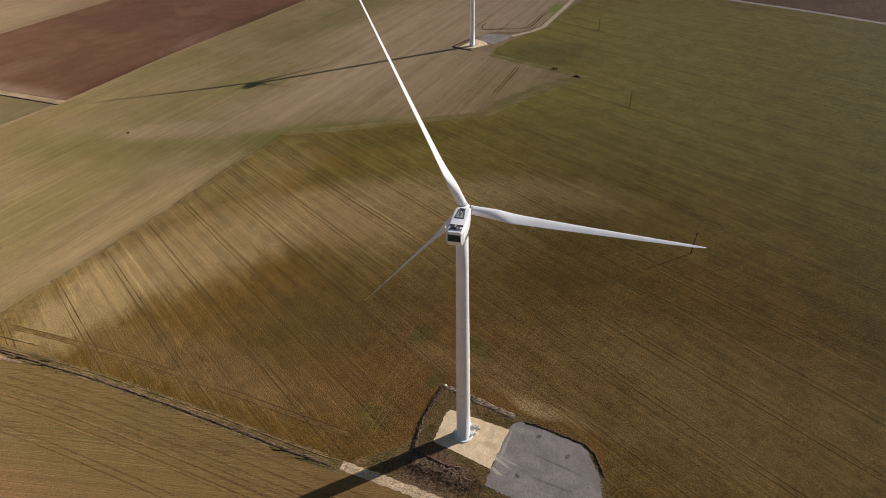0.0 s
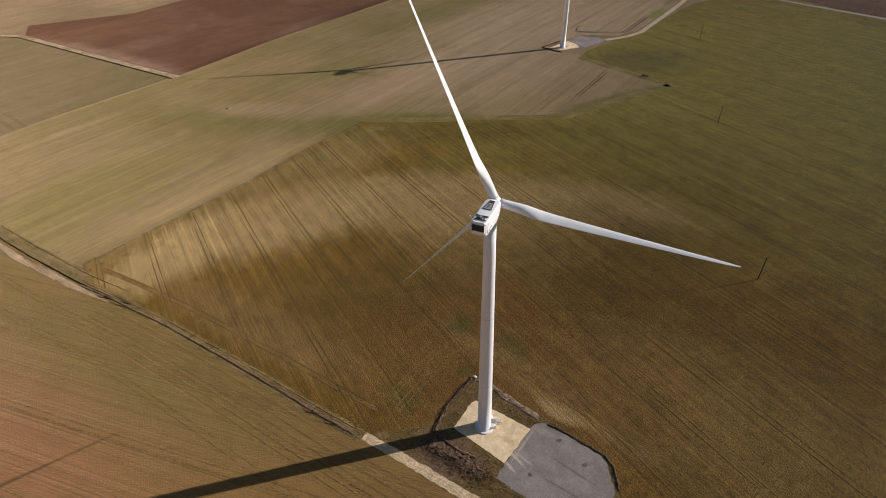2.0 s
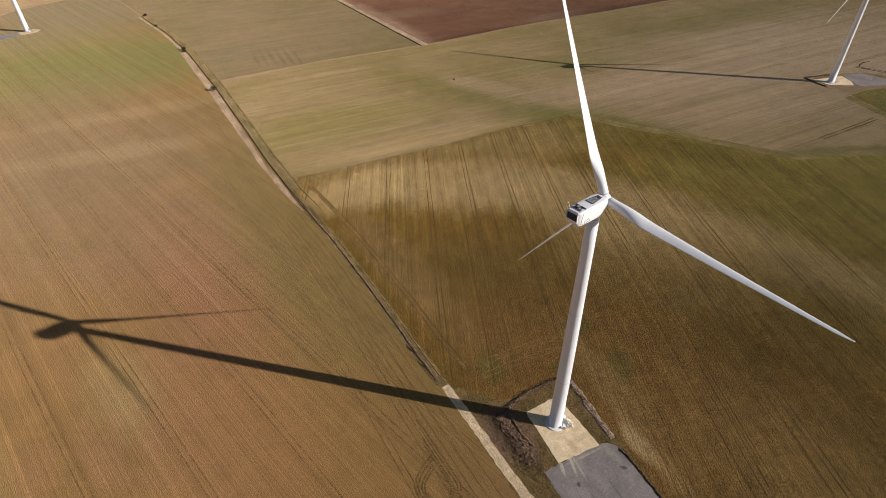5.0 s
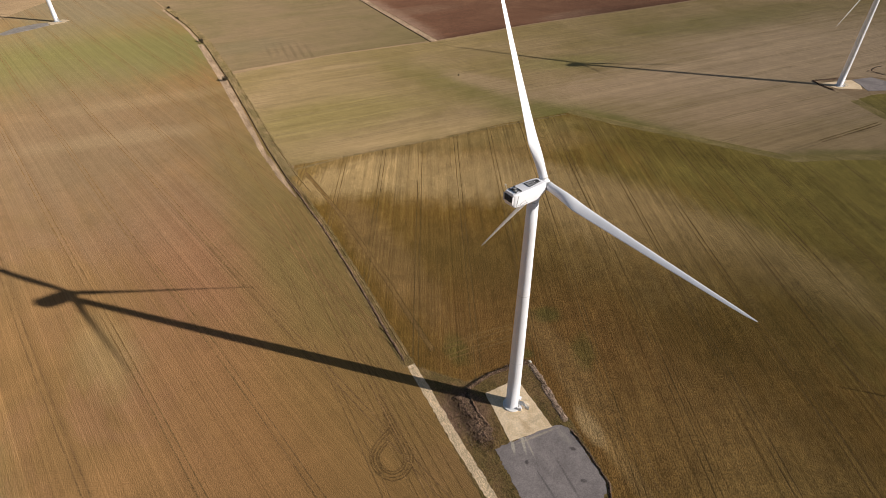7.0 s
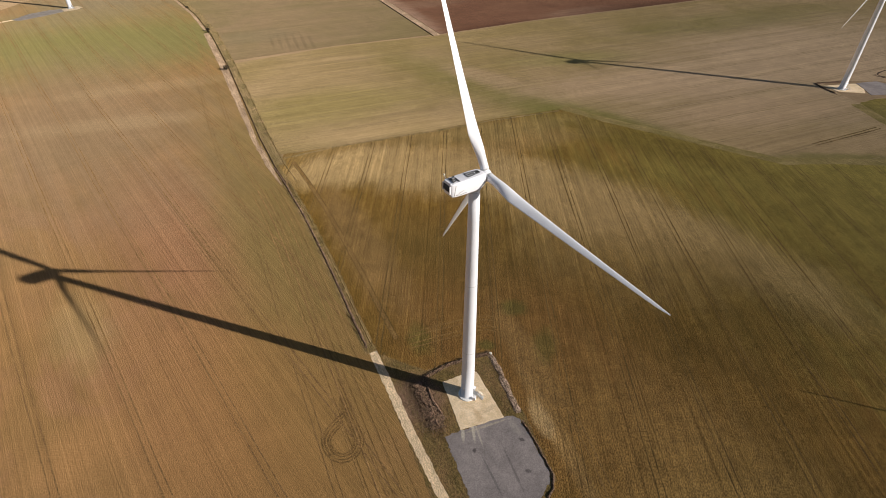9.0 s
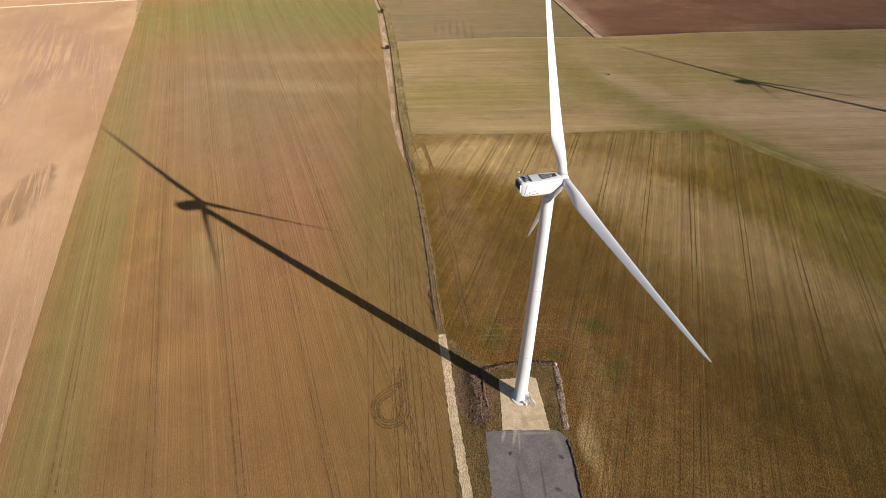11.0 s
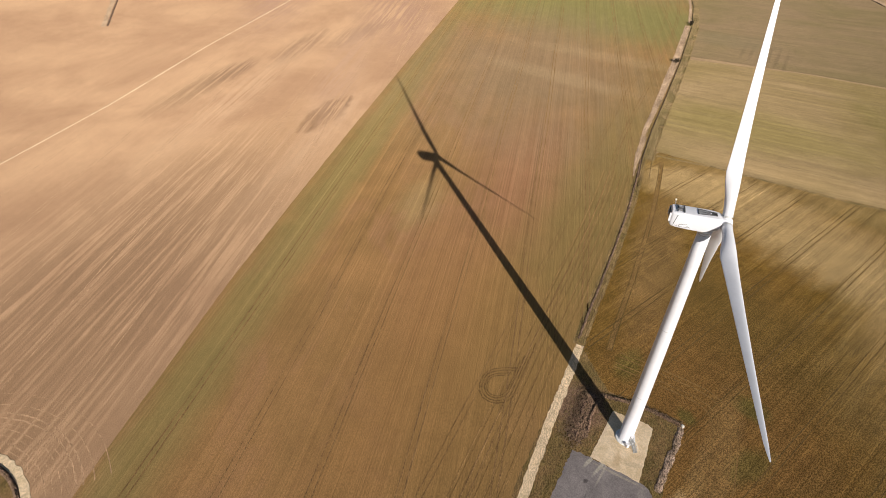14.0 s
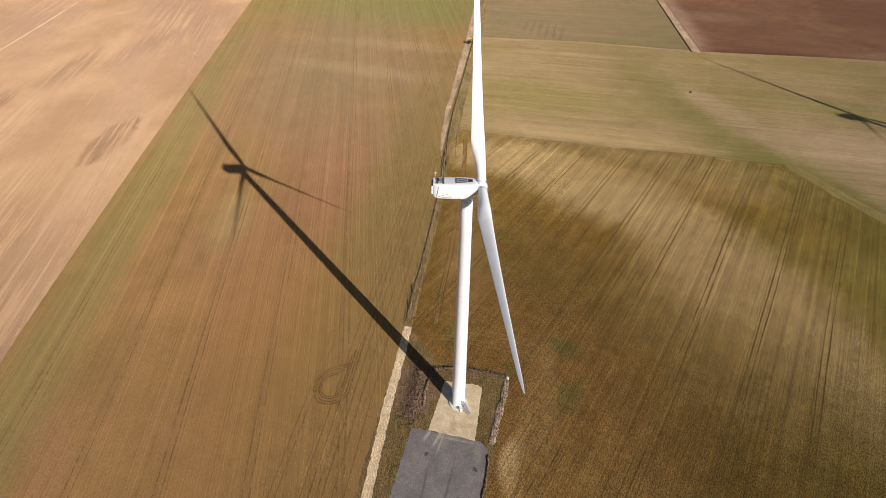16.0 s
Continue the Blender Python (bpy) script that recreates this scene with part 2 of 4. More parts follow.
chalk_mat = field_material("chalk_track", (0.72, 0.56, 0.38), (0.60, 0.46, 0.29), -46.0, 0.5, 0.10, (), 0.25, 0.55, 0.22, 9.0)
hedge_mat = field_material("hedge_grass", (0.265, 0.175, 0.082), (0.165, 0.118, 0.046), -44.0, 0.6, 0.22, (), 0.10, 0.5, 0.4, 12.0)
rut_mat = field_material("wheel_rut", (0.150, 0.092, 0.034), (0.120, 0.075, 0.027), 0.0, 0.8, 0.1, (), 0.05, 0.5, 0.4, 3.0)
edge_mat = field_material("grassy_strip", (0.300, 0.222, 0.092), (0.235, 0.180, 0.064), -15.0, 0.8, 0.15, (), 0.06, 0.5, 0.3, 12.0)
west_rut_mat = field_material("sown_wheel_rut", (0.238, 0.139, 0.060), (0.205, 0.120, 0.051), 0.0, 0.8, 0.1, (), 0.05, 0.5, 0.3, 3.0)
loop_rut_mat = field_material("fresh_wheel_rut", (0.205, 0.120, 0.047), (0.175, 0.104, 0.040), 0.0, 0.8, 0.1, (), 0.05, 0.5, 0.3, 3.0)
pale_drill_mat = field_material("dry_drill_line", (0.330, 0.195, 0.080), (0.285, 0.170, 0.068), 0.0, 0.8, 0.1, (), 0.05, 0.5, 0.3, 3.0)
dry_verge_mat = field_material("dry_verge_grass", (0.280, 0.195, 0.098), (0.195, 0.145, 0.064), -44.0, 0.6, 0.2, (), 0.10, 0.5, 0.4, 12.0)
stubble_rut_mat = field_material("stubble_wheel_rut", (0.275, 0.200, 0.105), (0.235, 0.172, 0.085), 0.0, 0.8, 0.1, (), 0.05, 0.5, 0.3, 3.0)
dry_rut_mat = field_material("dry_bare_rut", (0.232, 0.138, 0.052), (0.205, 0.122, 0.044), 0.0, 0.8, 0.1, (), 0.05, 0.5, 0.35, 3.0)
sand_rut_mat = field_material("sandy_wheel_rut", (0.435, 0.276, 0.164), (0.39, 0.245, 0.145), 0.0, 0.8, 0.1, (), 0.05, 0.5, 0.3, 3.0)
earth_mat = field_material("dark_earth", (0.190, 0.120, 0.085), (0.130, 0.086, 0.054), -44.0, 0.5, 0.15, (), 0.5, 0.5, 0.5, 2.0)
mud_mat = field_material("wet_mud", (0.105, 0.066, 0.045), (0.080, 0.052, 0.034), -44.0, 0.5, 0.1, (), 0.4, 0.5, 0.3, 2.0)
rubble_mat = field_material("pale_rubble", (0.36, 0.26, 0.20), (0.22, 0.155, 0.105), -44.0, 0.5, 0.15, (), 0.4, 0.5, 0.5, 2.0)


def concrete_material():
    n = Nodes("crushed_limestone")
    a = n.noise(0.25, 6.0, 0.65, warp=0.5)
    b = n.noise(2.2, 5.0, 0.7)
    c = n.mix(n.ramp(a, 0.35, 0.68), (0.79, 0.62, 0.43), (0.64, 0.48, 0.30))
    c = n.mix(n.math("MULTIPLY", n.spot(5.5, -6.5, 2.6, 1.0, -40, 1.0, 0.7, 0.4), 0.5), c, (0.42, 0.27, 0.14))
    c = n.mix(n.math("MULTIPLY", n.spot(8, -3, 3.0, 0.7, 60, 1.0, 0.7, 0.4), 0.4), c, (0.40, 0.30, 0.19))
    c = n.mix(1.0, c, n.grey(n.ramp(b, 0.3, 0.7, 0.84, 1.14)), "MULTIPLY")
    return n.finish(c, 0.92, b, 0.35, 0.05, spec=0.15)


def gravel_material():
    n = Nodes("grey_gravel")
    a = n.noise(0.14, 6.0, 0.65, warp=0.8)
    b = n.noise(2.6, 6.0, 0.75)
    c = n.mix(n.ramp(a, 0.35, 0.68), (0.265, 0.230, 0.222), (0.195, 0.168, 0.164))
    for x, y, rx, ry, an, tone, k in ((3, -13.5, 0.5, 3.0, 20, (0.46, 0.41, 0.34), 0.8), (5.5, -11.5, 0.45, 3.6, 24, (0.46, 0.41, 0.34), 0.85),
                                     (7.2, -12, 0.3, 4.2, 34, (0.42, 0.37, 0.31), 0.7), (17, -6.5, 3.0, 1.0, -42, (0.29, 0.26, 0.23), 0.5),
                                     (9, -9, 6.5, 0.35, 40, (0.40, 0.34, 0.27), 0.6), (12, -15, 6, 0.25, -30, (0.27, 0.24, 0.22), 0.35),
                                     (20, -20, 7, 0.3, -52, (0.115, 0.10, 0.10), 0.6), (15, -24, 6, 0.3, -48, (0.11, 0.10, 0.10), 0.6),
                                     (20, -10, 0.9, 0.5, 0, (0.07, 0.06, 0.06), 0.8), (8, -18, 0.5, 0.7, 0, (0.07, 0.06, 0.06), 0.8), (24, -19, 0.9, 0.6, 20, (0.08, 0.07, 0.07), 0.7)):
        c = n.mix(n.math("MULTIPLY", n.spot(x, y, rx, ry, an, 0.9, 0.6, 0.8), k), c, tone)
    c = n.mix(1.0, c, n.grey(n.ramp(b, 0.3, 0.7, 0.74, 1.24)), "MULTIPLY")
    return n.finish(c, 0.93, b, 0.45, 0.06, spec=0.12)


pad_mat = concrete_material()
gravel_mat = gravel_material()
pale_gravel_mat = plain_material("pale_grey_gravel", (0.36, 0.31, 0.27), 0.92, 0, 0.2, 0.18, 0.25, 0.3)
asphalt_mat = plain_material("grey_road", (0.20, 0.17, 0.16), 0.9, 0, 0.2, 0.15, 0.3)
white_mat = plain_material("white_gel_coat", (0.80, 0.80, 0.85), 0.38, 0, 0.45, 0.025, 0.35)
tower_mat = plain_material("white_tower_paint", (0.79, 0.79, 0.84), 0.42, 0, 0.45, 0.03, 0.25)
joint_mat = plain_material("grey_joint", (0.55, 0.55, 0.56), 0.5)
dark_mat = plain_material("dark_grey_plate", (0.10, 0.10, 0.105), 0.6, 0, 0.4, 0.12)
mid_mat = plain_material("grey_hatch", (0.30, 0.30, 0.31), 0.55, 0, 0.4, 0.1)
black_mat = plain_material("black_louvre", (0.022, 0.022, 0.024), 0.6)
steel_mat = plain_material("galvanised_steel", (0.55, 0.55, 0.55), 0.45, 0.7, 0.5, 0.1)
lamp_mat = plain_material("pale_lamp_glass", (0.80, 0.74, 0.62), 0.25)
ring_mat = plain_material("pale_cast_concrete", (0.76, 0.75, 0.74), 0.8, 0, 0.3, 0.08, 0.8, 0.2)
timber_mat = plain_material("weathered_timber", (0.075, 0.058, 0.040), 0.85, 0, 0.2, 0.25, 2.0)
stone_mat = plain_material("chalk_stone", (0.66, 0.62, 0.55), 0.9, 0, 0.2, 0.15, 1.5, 0.4)


def leaf_material(name, a, b):
    n = Nodes(name)
    r = n.add("ShaderNodeNewGeometry").outputs["Random Per Island"]
    c = n.mix(r, a, b)
    return n.finish(c, 0.8, spec=0.2)


weed_mat = leaf_material("dry_weeds", (0.165, 0.108, 0.070), (0.330, 0.220, 0.140))
grass_mat = leaf_material("coarse_grass", (0.165, 0.130, 0.048), (0.310, 0.225, 0.100))
bush_mat = leaf_material("bare_bush_twigs", (0.045, 0.036, 0.022), (0.080, 0.058, 0.034))
bark_mat = plain_material("bark", (0.07, 0.052, 0.038), 0.9, 0, 0.2, 0.2, 3.0)


# ---- mesh helpers ----
def link_mesh(name, bm, material, parent=None, label="", smooth=False):
    me = bpy.data.meshes.new(name)
    bmesh.ops.recalc_face_normals(bm, faces=bm.faces)
    bm.to_mesh(me)
    bm.free()
    me.materials.append(material)
    if smooth:
        for p in me.polygons:
            p.use_smooth = True
    ob = new(name, me)
    if parent is not None:
        ob.parent = parent
    return tagged(ob, label)


def part(name, bm, material, parent, label="", smooth=False):
    return link_mesh(name, bm, material, parent, label, smooth)


def thing(name, label, category, group="", at=(0, 0, 0)):
    ob = new(name)
    ob.location = at
    return tagged(ob, label, category, group)


def raw_mesh(name, verts, faces, material, label="", category="", kind="", parent=None, smooth=False):
    me = bpy.data.meshes.new(name)
    me.from_pydata([tuple(v) for v in verts], [], faces)
    me.materials.append(material)
    if smooth:
        for p in me.polygons:
            p.use_smooth = True
    ob = new(name, me)
    if parent is not None:
        ob.parent = parent
    return tagged(ob, label, category, "", kind)


def box_bm(size, m=None, bevel=0.0):
    bm = bmesh.new()
    bmesh.ops.create_cube(bm, size=1.0, matrix=Matrix.Diagonal((*size, 1)))
    if bevel:
        bmesh.ops.bevel(bm, geom=bm.edges[:], offset=bevel, segments=2, affect="EDGES", profile=0.6)
    if m is not None:
        bmesh.ops.transform(bm, matrix=m, verts=bm.verts)
    return bm


def add_box(bm, size, m):
    bmesh.ops.create_cube(bm, size=1.0, matrix=m @ Matrix.Diagonal((*size, 1)))


def loft_bm(rings, caps=True):
    """Skin over closed rings of equally many points."""
    bm = bmesh.new()
    rows = [[bm.verts.new(p) for p in ring] for ring in rings]
    k = len(rows[0])
    for a, b in zip(rows, rows[1:]):
        for i in range(k):
            bm.faces.new((a[i], a[(i + 1) % k], b[(i + 1) % k], b[i]))
    if caps:
        bm.faces.new(rows[0])
        bm.faces.new(rows[-1])
    return bm


def tube_ring(r, z, k=48, x=0.0, y=0.0):
    return [(x + r * math.cos(2 * math.pi * i / k), y + r * math.sin(2 * math.pi * i / k), z) for i in range(k)]


def rod_bm(a, b, r, k=8, r2=None):
    a, b = Vector(a), Vector(b)
    q = (b - a).to_track_quat("Z", "Y").to_matrix().to_4x4()
    m = Matrix.Translation(a) @ q
    ring = lambda rr, z: [m @ Vector(p) for p in tube_ring(rr, z, k)]
    return loft_bm([ring(r, 0), ring(r if r2 is None else r2, (b - a).length)])


def ragged(points, step, jitter, closed=True, seed=1):
    """A polyline with its sides broken into short, slightly uneven steps."""
    rnd = random.Random(seed)
    out = []
    pts = list(points)
    pairs = list(zip(pts, pts[1:] + pts[:1])) if closed else list(zip(pts, pts[1:]))
    for (ax, ay), (bx, by) in pairs:
        length = math.hypot(bx - ax, by - ay)
        k = max(1, min(260, int(length / step)))
        nx, ny = -(by - ay) / max(length, 1e-6), (bx - ax) / max(length, 1e-6)
        for i in range(k):
            f = i / k
            j = rnd.uniform(-jitter, jitter) if i else 0.0
            out.append((ax + (bx - ax) * f + nx * j, ay + (by - ay) * f + ny * j))
    if not closed:
        out.append(pts[-1])
    return out


def slab(name, outline, top, material, label, category="field", kind="structure", step=2.2, jitter=0.38, bottom=-0.05, seed=1):
    """A thin layer of land: flat top, real edge."""
    pts = ragged(outline, step, jitter, True, seed)
    bm = bmesh.new()
    up = [bm.verts.new((x, y, top)) for x, y in pts]
    low = [bm.verts.new((x, y, bottom)) for x, y in pts]
    k = len(pts)
    for i in range(k):
        bm.faces.new((low[i], low[(i + 1) % k], up[(i + 1) % k], up[i]))
    face = bm.faces.new(up)
    bmesh.ops.triangulate(bm, faces=[face])
    return tagged(link_mesh(name, bm, material), label, category, "", kind)


def smooth_line(points, per=8):
    """A soft curve through the points."""
    p = [Vector((*q, 0)) for q in points]
    p = [p[0] * 2 - p[1]] + p + [p[-1] * 2 - p[-2]]
    out = []
    for a, b, c, d in zip(p, p[1:], p[2:], p[3:]):
        for i in range(per):
            t = i / per
            v = 0.5 * (2 * b + (c - a) * t + (2 * a - 5 * b + 4 * c - d) * t * t + (3 * b - a - 3 * c + d) * t ** 3)
            out.append((v.x, v.y))
    out.append((p[-2].x, p[-2].y))
    return out


def ribbon(verts, faces, line, width, z, wobble=0.0, rnd=None):
    """Adds a flat strip along a line to a mesh under way."""
    base = len(verts)
    k = len(line)
    for i, (x, y) in enumerate(line):
        ax, ay = line[max(0, i - 1)]
        bx, by = line[min(k - 1, i + 1)]
        length = math.hypot(bx - ax, by - ay) or 1.0
        nx, ny = -(by - ay) / length, (bx - ax) / length
        w1 = width * 0.5 + (rnd.uniform(-wobble, wobble) if rnd else 0)
        w2 = width * 0.5 + (rnd.uniform(-wobble, wobble) if rnd else 0)
        verts += [(x + nx * w1, y + ny * w1, z), (x - nx * w2, y - ny * w2, z)]
    for i in range(k - 1):
        a = base + 2 * i
        faces.append((a, a + 1, a + 3, a + 2))


def inside(x, y, poly):
    odd = False
    for (ax, ay), (bx, by) in zip(poly, poly[1:] + poly[:1]):
        if (ay > y) != (by > y) and x < (bx - ax) * (y - ay) / (by - ay) + ax:
            odd = not odd
    return odd


def clipped(px, py, dx, dy, poly):
    """The stretches of a straight line that lie in a polygon."""
    ts = []
    for (ax, ay), (bx, by) in zip(poly, poly[1:] + poly[:1]):
        ex, ey = bx - ax, by - ay
        den = dx * ey - dy * ex
        if abs(den) > 1e-9:
            s = ((px - ax) * dy - (py - ay) * dx) / -den
            if 0 <= s <= 1:
                ts.append(((ax + s * ex - px) * dx + (ay + s * ey - py) * dy))
    ts.sort()
    return list(zip(ts[::2], ts[1::2]))


# ---- plan of the land (metres, tower of the near turbine at the origin) ----
HEDGE = [(-455, 388), (-390, 341), (-335, 295), (-263, 226), (-209, 172), (-170, 132.5), (-142, 106), (-126, 92.5), (-101, 70), (-80, 49.5), (-65, 34.5), (-50, 19), (-38, 7)]
TRACK = [(-38.5, 8.5), (-26, -4), (-14, -16.5), (2, -32), (20, -50), (90, -122), (400, -440)]
NORTH_EDGE = [(-145, 119.5), (-122.7, 136.8), (-76.8, 175), (-48.2, 201.6), (-11.4, 229.8), (20.5, 219.3), (54.4, 212.1), (82.1, 204.8), (113.8, 197), (139.4, 206.8), (206.1, 224.5)]
WEST_EDGE = [(-725.4, 268.6), (-576.2, 173), (-333.9, 31.6), (-222.3, -38.7), (-148.7, -84), (-109.2, -108), (-60.7, -134.9), (-33.6, -149.8), (118.7, -230.5), (495.5, -429.2)]
MAIN = NORTH_EDGE + [(196.1, 249.6), (180.9, 279), (170.7, 303.3), (181.1, 313.8), (201.8, 324.4), (220.4, 332.8), (244.2, 339.2), (280.6, 368.9), (309.9, 392.3), (341.3, 413.6), (435.1, 439.1), (457.6, 327.5), (482, 270.2), (504.1, 206.1), (604.9, -41.2), (695.4, -699.4), (396.2, -437.2), (90.4, -120.4), (20.4, -48.3), (2, -31), (-14, -15.5), (-37, 8), (-49, 19.5), (-64, 35.5), (-79, 50.5), (-100, 71), (-125, 93.5), (-141.5, 107.5)]
FAR = NORTH_EDGE[::-1] + [(-152, 117), (-268, 231), (-211.1, 296.1), (-140.2, 352.1), (-71.2, 422.5), (77.6, 553.7), (272.1, 728.9), (492, 636.3), (322.6, 413.7), (307.9, 400.9), (278.7, 376.3), (242.2, 347.7), (220.5, 341.3), (195.8, 352), (164.8, 343.5), (154.4, 332.9), (162.6, 314.9), (170.7, 303.3), (180.9, 279), (196.1, 249.6)]
GREY = [(-270.4, 239.5), (-211.1, 299.2), (-143.3, 355.3), (-231.7, 441), (-305.9, 518.2), (-408.7, 565.9), (-589.5, 552.1), (-640, 500), (-600, 478), (-530, 446), (-455, 391), (-460.3, 400.8), (-375.1, 333.9), (-329.5, 295.5)]
PLOUGHED = [(-139.2, 357.4), (-69.1, 428.9), (77.6, 558.1), (251.1, 728.8), (62.5, 818.5), (-123.2, 671.6), (-217.3, 575.7), (-313.8, 560.8), (-303.9, 523.6), (-227.5, 445.3)]
WEST = HEDGE[::-1] + [(-530, 445), (-585, 470), (-610, 380), (-592, 300), (-578, 230), (-567, 180.2)] + WEST_EDGE[2:] + [(396.2, -439.2), (90.4, -122.4), (20.4, -50.3), (2, -33), (-14, -17.5), (-26, -5)]
TANNED = [(-724.9, 252.8), (-571.1, 176.1)] + [(x + 6, y + 9) for x, y in WEST_EDGE[2:]] + [(297, -897.8), (-1110.4, -800.9), (-1225.3, 263.4)]

gv, gf = [], []
for i in range(41):
    for j in range(41):
        gv.append((-3000 + 150 * i, -3000 + 150 * j, -0.06))
for i in range(40):
    for j in range(40):
        a = i * 41 + j
        gf.append((a, a + 41, a + 42, a + 1))
raw_mesh("ground", gv, gf, ground_mat, "open tan farmland reaching to the horizon", "ground", "structure")

slab("field_main", MAIN, 0.060, main_mat, "olive brown winter crop field with pale thin patches", seed=2)
slab("field_far", FAR, 0.052, far_mat, "striped tan and green stubble field behind the crop", seed=3)
slab("field_grey", GREY, 0.046, grey_mat, "dull grey brown stubble field beside the hedge line", seed=4)
slab("field_ploughed", PLOUGHED, 0.070, plough_mat, "dark reddish brown freshly ploughed field", seed=5)
slab("field_west", WEST, 0.064, west_mat, "brown and green sown field with fine seed rows", jitter=0.14, seed=6)
slab("field_tan", TANNED, 0.040, tan_mat, "pale tan bare tilled field with darker patches", jitter=0.14, seed=7)

# ---- wheel tracks in the crops ----
def tramlines(name, poly, angle, offsets, z, material, label, width=0.5, gauge=1.9, seed=1, keep=(-2000, 2000)):
    rnd = random.Random(seed)
    dx, dy = math.cos(radians(angle)), math.sin(radians(angle))
    verts, faces = [], []
    for off in offsets:
        px, py = -dy * off, dx * off
        for a, b in clipped(px, py, dx, dy, poly):
            a, b = max(a, keep[0]), min(b, keep[1])
            if b - a < 10:
                continue
            k = max(2, int((b - a) / 7))
            ph, amp = rnd.uniform(0, 6), rnd.uniform(0.1, 0.5)
            for side in (-0.5, 0.5):
                line = []
                for i in range(k + 1):
                    s = a + (b - a) * i / k
                    w = amp * math.sin(s * 0.03 + ph) + gauge * side
                    line.append((px + dx * s - dy * w, py + dy * s + dx * w))
                ribbon(verts, faces, line, width, z, 0.13, rnd)
    return raw_mesh(name, verts, faces, material, label, "wheel tracks", "stuff")


# crop field: passes every 20.7 m, running a little east of south
tramlines("wheel_tracks", MAIN, -71.3, [10.9 + 20.7 * k for k in range(-8, 22)], 0.066, rut_mat, "dark paired tractor wheel tracks across the crop", 0.34, 1.9, 11)
tramlines("wheel_tracks", WEST, -31.0, [-181 + 24.2 * k for k in range(-4, 14)], 0.100, west_rut_mat, "brown paired tractor wheel tracks along the sown rows", 0.36, 1.9, 12)
tramlines("wheel_tracks", FAR, 41.0, [60 + 24 * k for k in range(-1, 18)], 0.058, stubble_rut_mat, "thin tractor wheel tracks in the stubble field", 0.4, 2.0, 13)
tramlines("wheel_tracks", TANNED, -24.0, [-250 + 27 * k for k in range(-6, 14)], 0.046, sand_rut_mat, "faint tractor wheel tracks in bare soil", 0.35, 2.0, 14)


def lines_mesh(name, lines, widths, z, material, label, seed):
    rnd = random.Random(seed)
    lines_done = []
    verts, faces = [], []
    for line, w in zip(lines, widths):
        ribbon(verts, faces, line, w, z + 0.004 * len(lines_done), w * 0.2, rnd)
        lines_done.append(w)
    return raw_mesh(name, verts, faces, material, label, "wheel tracks", "stuff")


def shifted(line, off):
    out = []
    k = len(line)
    for i, (x, y) in enumerate(line):
        ax, ay = line[max(0, i - 1)]
        bx, by = line[min(k - 1, i + 1)]
        length = math.hypot(bx - ax, by - ay) or 1.0
        out.append((x - (by - ay) / length * off, y + (bx - ax) / length * off))
    return out


# headland passes along the hedge, on both sides
hedge_curve = smooth_line(HEDGE + [(-14, -17), (20, -51), (90, -122)], 8)
head = [shifted(hedge_curve, s) for s in (-12.8, -14.6, -23.5, -25.3)]
lines_mesh("wheel_tracks", head, [0.32, 0.32, 0.2, 0.2], 0.106, west_rut_mat, "tractor tracks along the edge of the sown field", 21)
near_head = smooth_line([(-126, 92.5), (-101, 70), (-65, 34.5), (-38, 7), (-14, -17), (20, -51), (60, -91)], 8)
lines_mesh("wheel_tracks", [shifted(near_head, -s) for s in (5.2, 8.4, 11.0, 16.8)], [0.2, 0.16, 0.2, 0.16], 0.104, loop_rut_mat, "dark drill lines along the edge of the sown field", 26)
lines_mesh("wheel_tracks", [shifted(near_head, -s) for s in (4.4, 6.6, 8.7, 12.0, 14.3, 17.6)], [0.22] * 6, 0.103, pale_drill_mat, "pale drill lines along the edge of the sown field", 27)
east_head = smooth_line(HEDGE[6:], 8)
lines_mesh("wheel_tracks", [shifted(east_head, 10.2)], [1.3], 0.064, dry_rut_mat, "pale tractor pass along the edge of the crop", 22)
lines_mesh("wheel_tracks", [shifted(east_head, 9.3), shifted(east_head, 11.1)], [0.36, 0.36], 0.070, rut_mat, "dark tractor wheel tracks along the edge of the crop", 28)
curve_round = smooth_line([(-24, 12), (-12, 22), (-2, 29), (4, 28), (9, 24), (20, 12), (32, -6), (44, -26), (54, -44)], 10)
lines_mesh("wheel_tracks", [shifted(curve_round, s) for s in (0, 1.9, 5.0, 6.9)], [0.5] * 4, 0.067, dry_rut_mat, "pale tractor tracks turning round the turbine pad", 23)
# a teardrop where the tractor turned
loop = [(-41.5, -8.4), (-36.4, -13.1), (-32.3, -17.2), (-28.5, -20.8), (-24.4, -24.8), (-22.9, -28.1), (-23.6, -31.9), (-26.7, -34.4), (-30.8, -33.9), (-34.6, -30.8), (-35.8, -27.7), (-35.3, -23.7), (-33.6, -18.9)]
tear = []
for r in (1.0, 0.86, 0.70, 0.58):
    tear.append(smooth_line([(-29.2 + (x + 29.2) * r, -28.4 + (y + 28.4) * r) for x, y in loop], 8))
lines_mesh("wheel_tracks", tear, [0.42] * 4, 0.118, loop_rut_mat, "looping tractor wheel tracks where it turned round", 24)
ring_lines = []
for r in (33.5, 35.2, 37, 39, 40.6, 42.4, 44.2, 47, 51):
    ring_lines.append([(-27.4 + r * math.cos(radians(a)), -191.8 + r * math.sin(radians(a))) for a in range(100, 215, 4)])
lines_mesh("wheel_tracks", ring_lines, [0.3, 0.5, 0.25, 0.3, 0.2, 0.5, 0.5, 0.25, 0.25], 0.048, sand_rut_mat, "curved tractor wheel tracks in bare soil", 25)

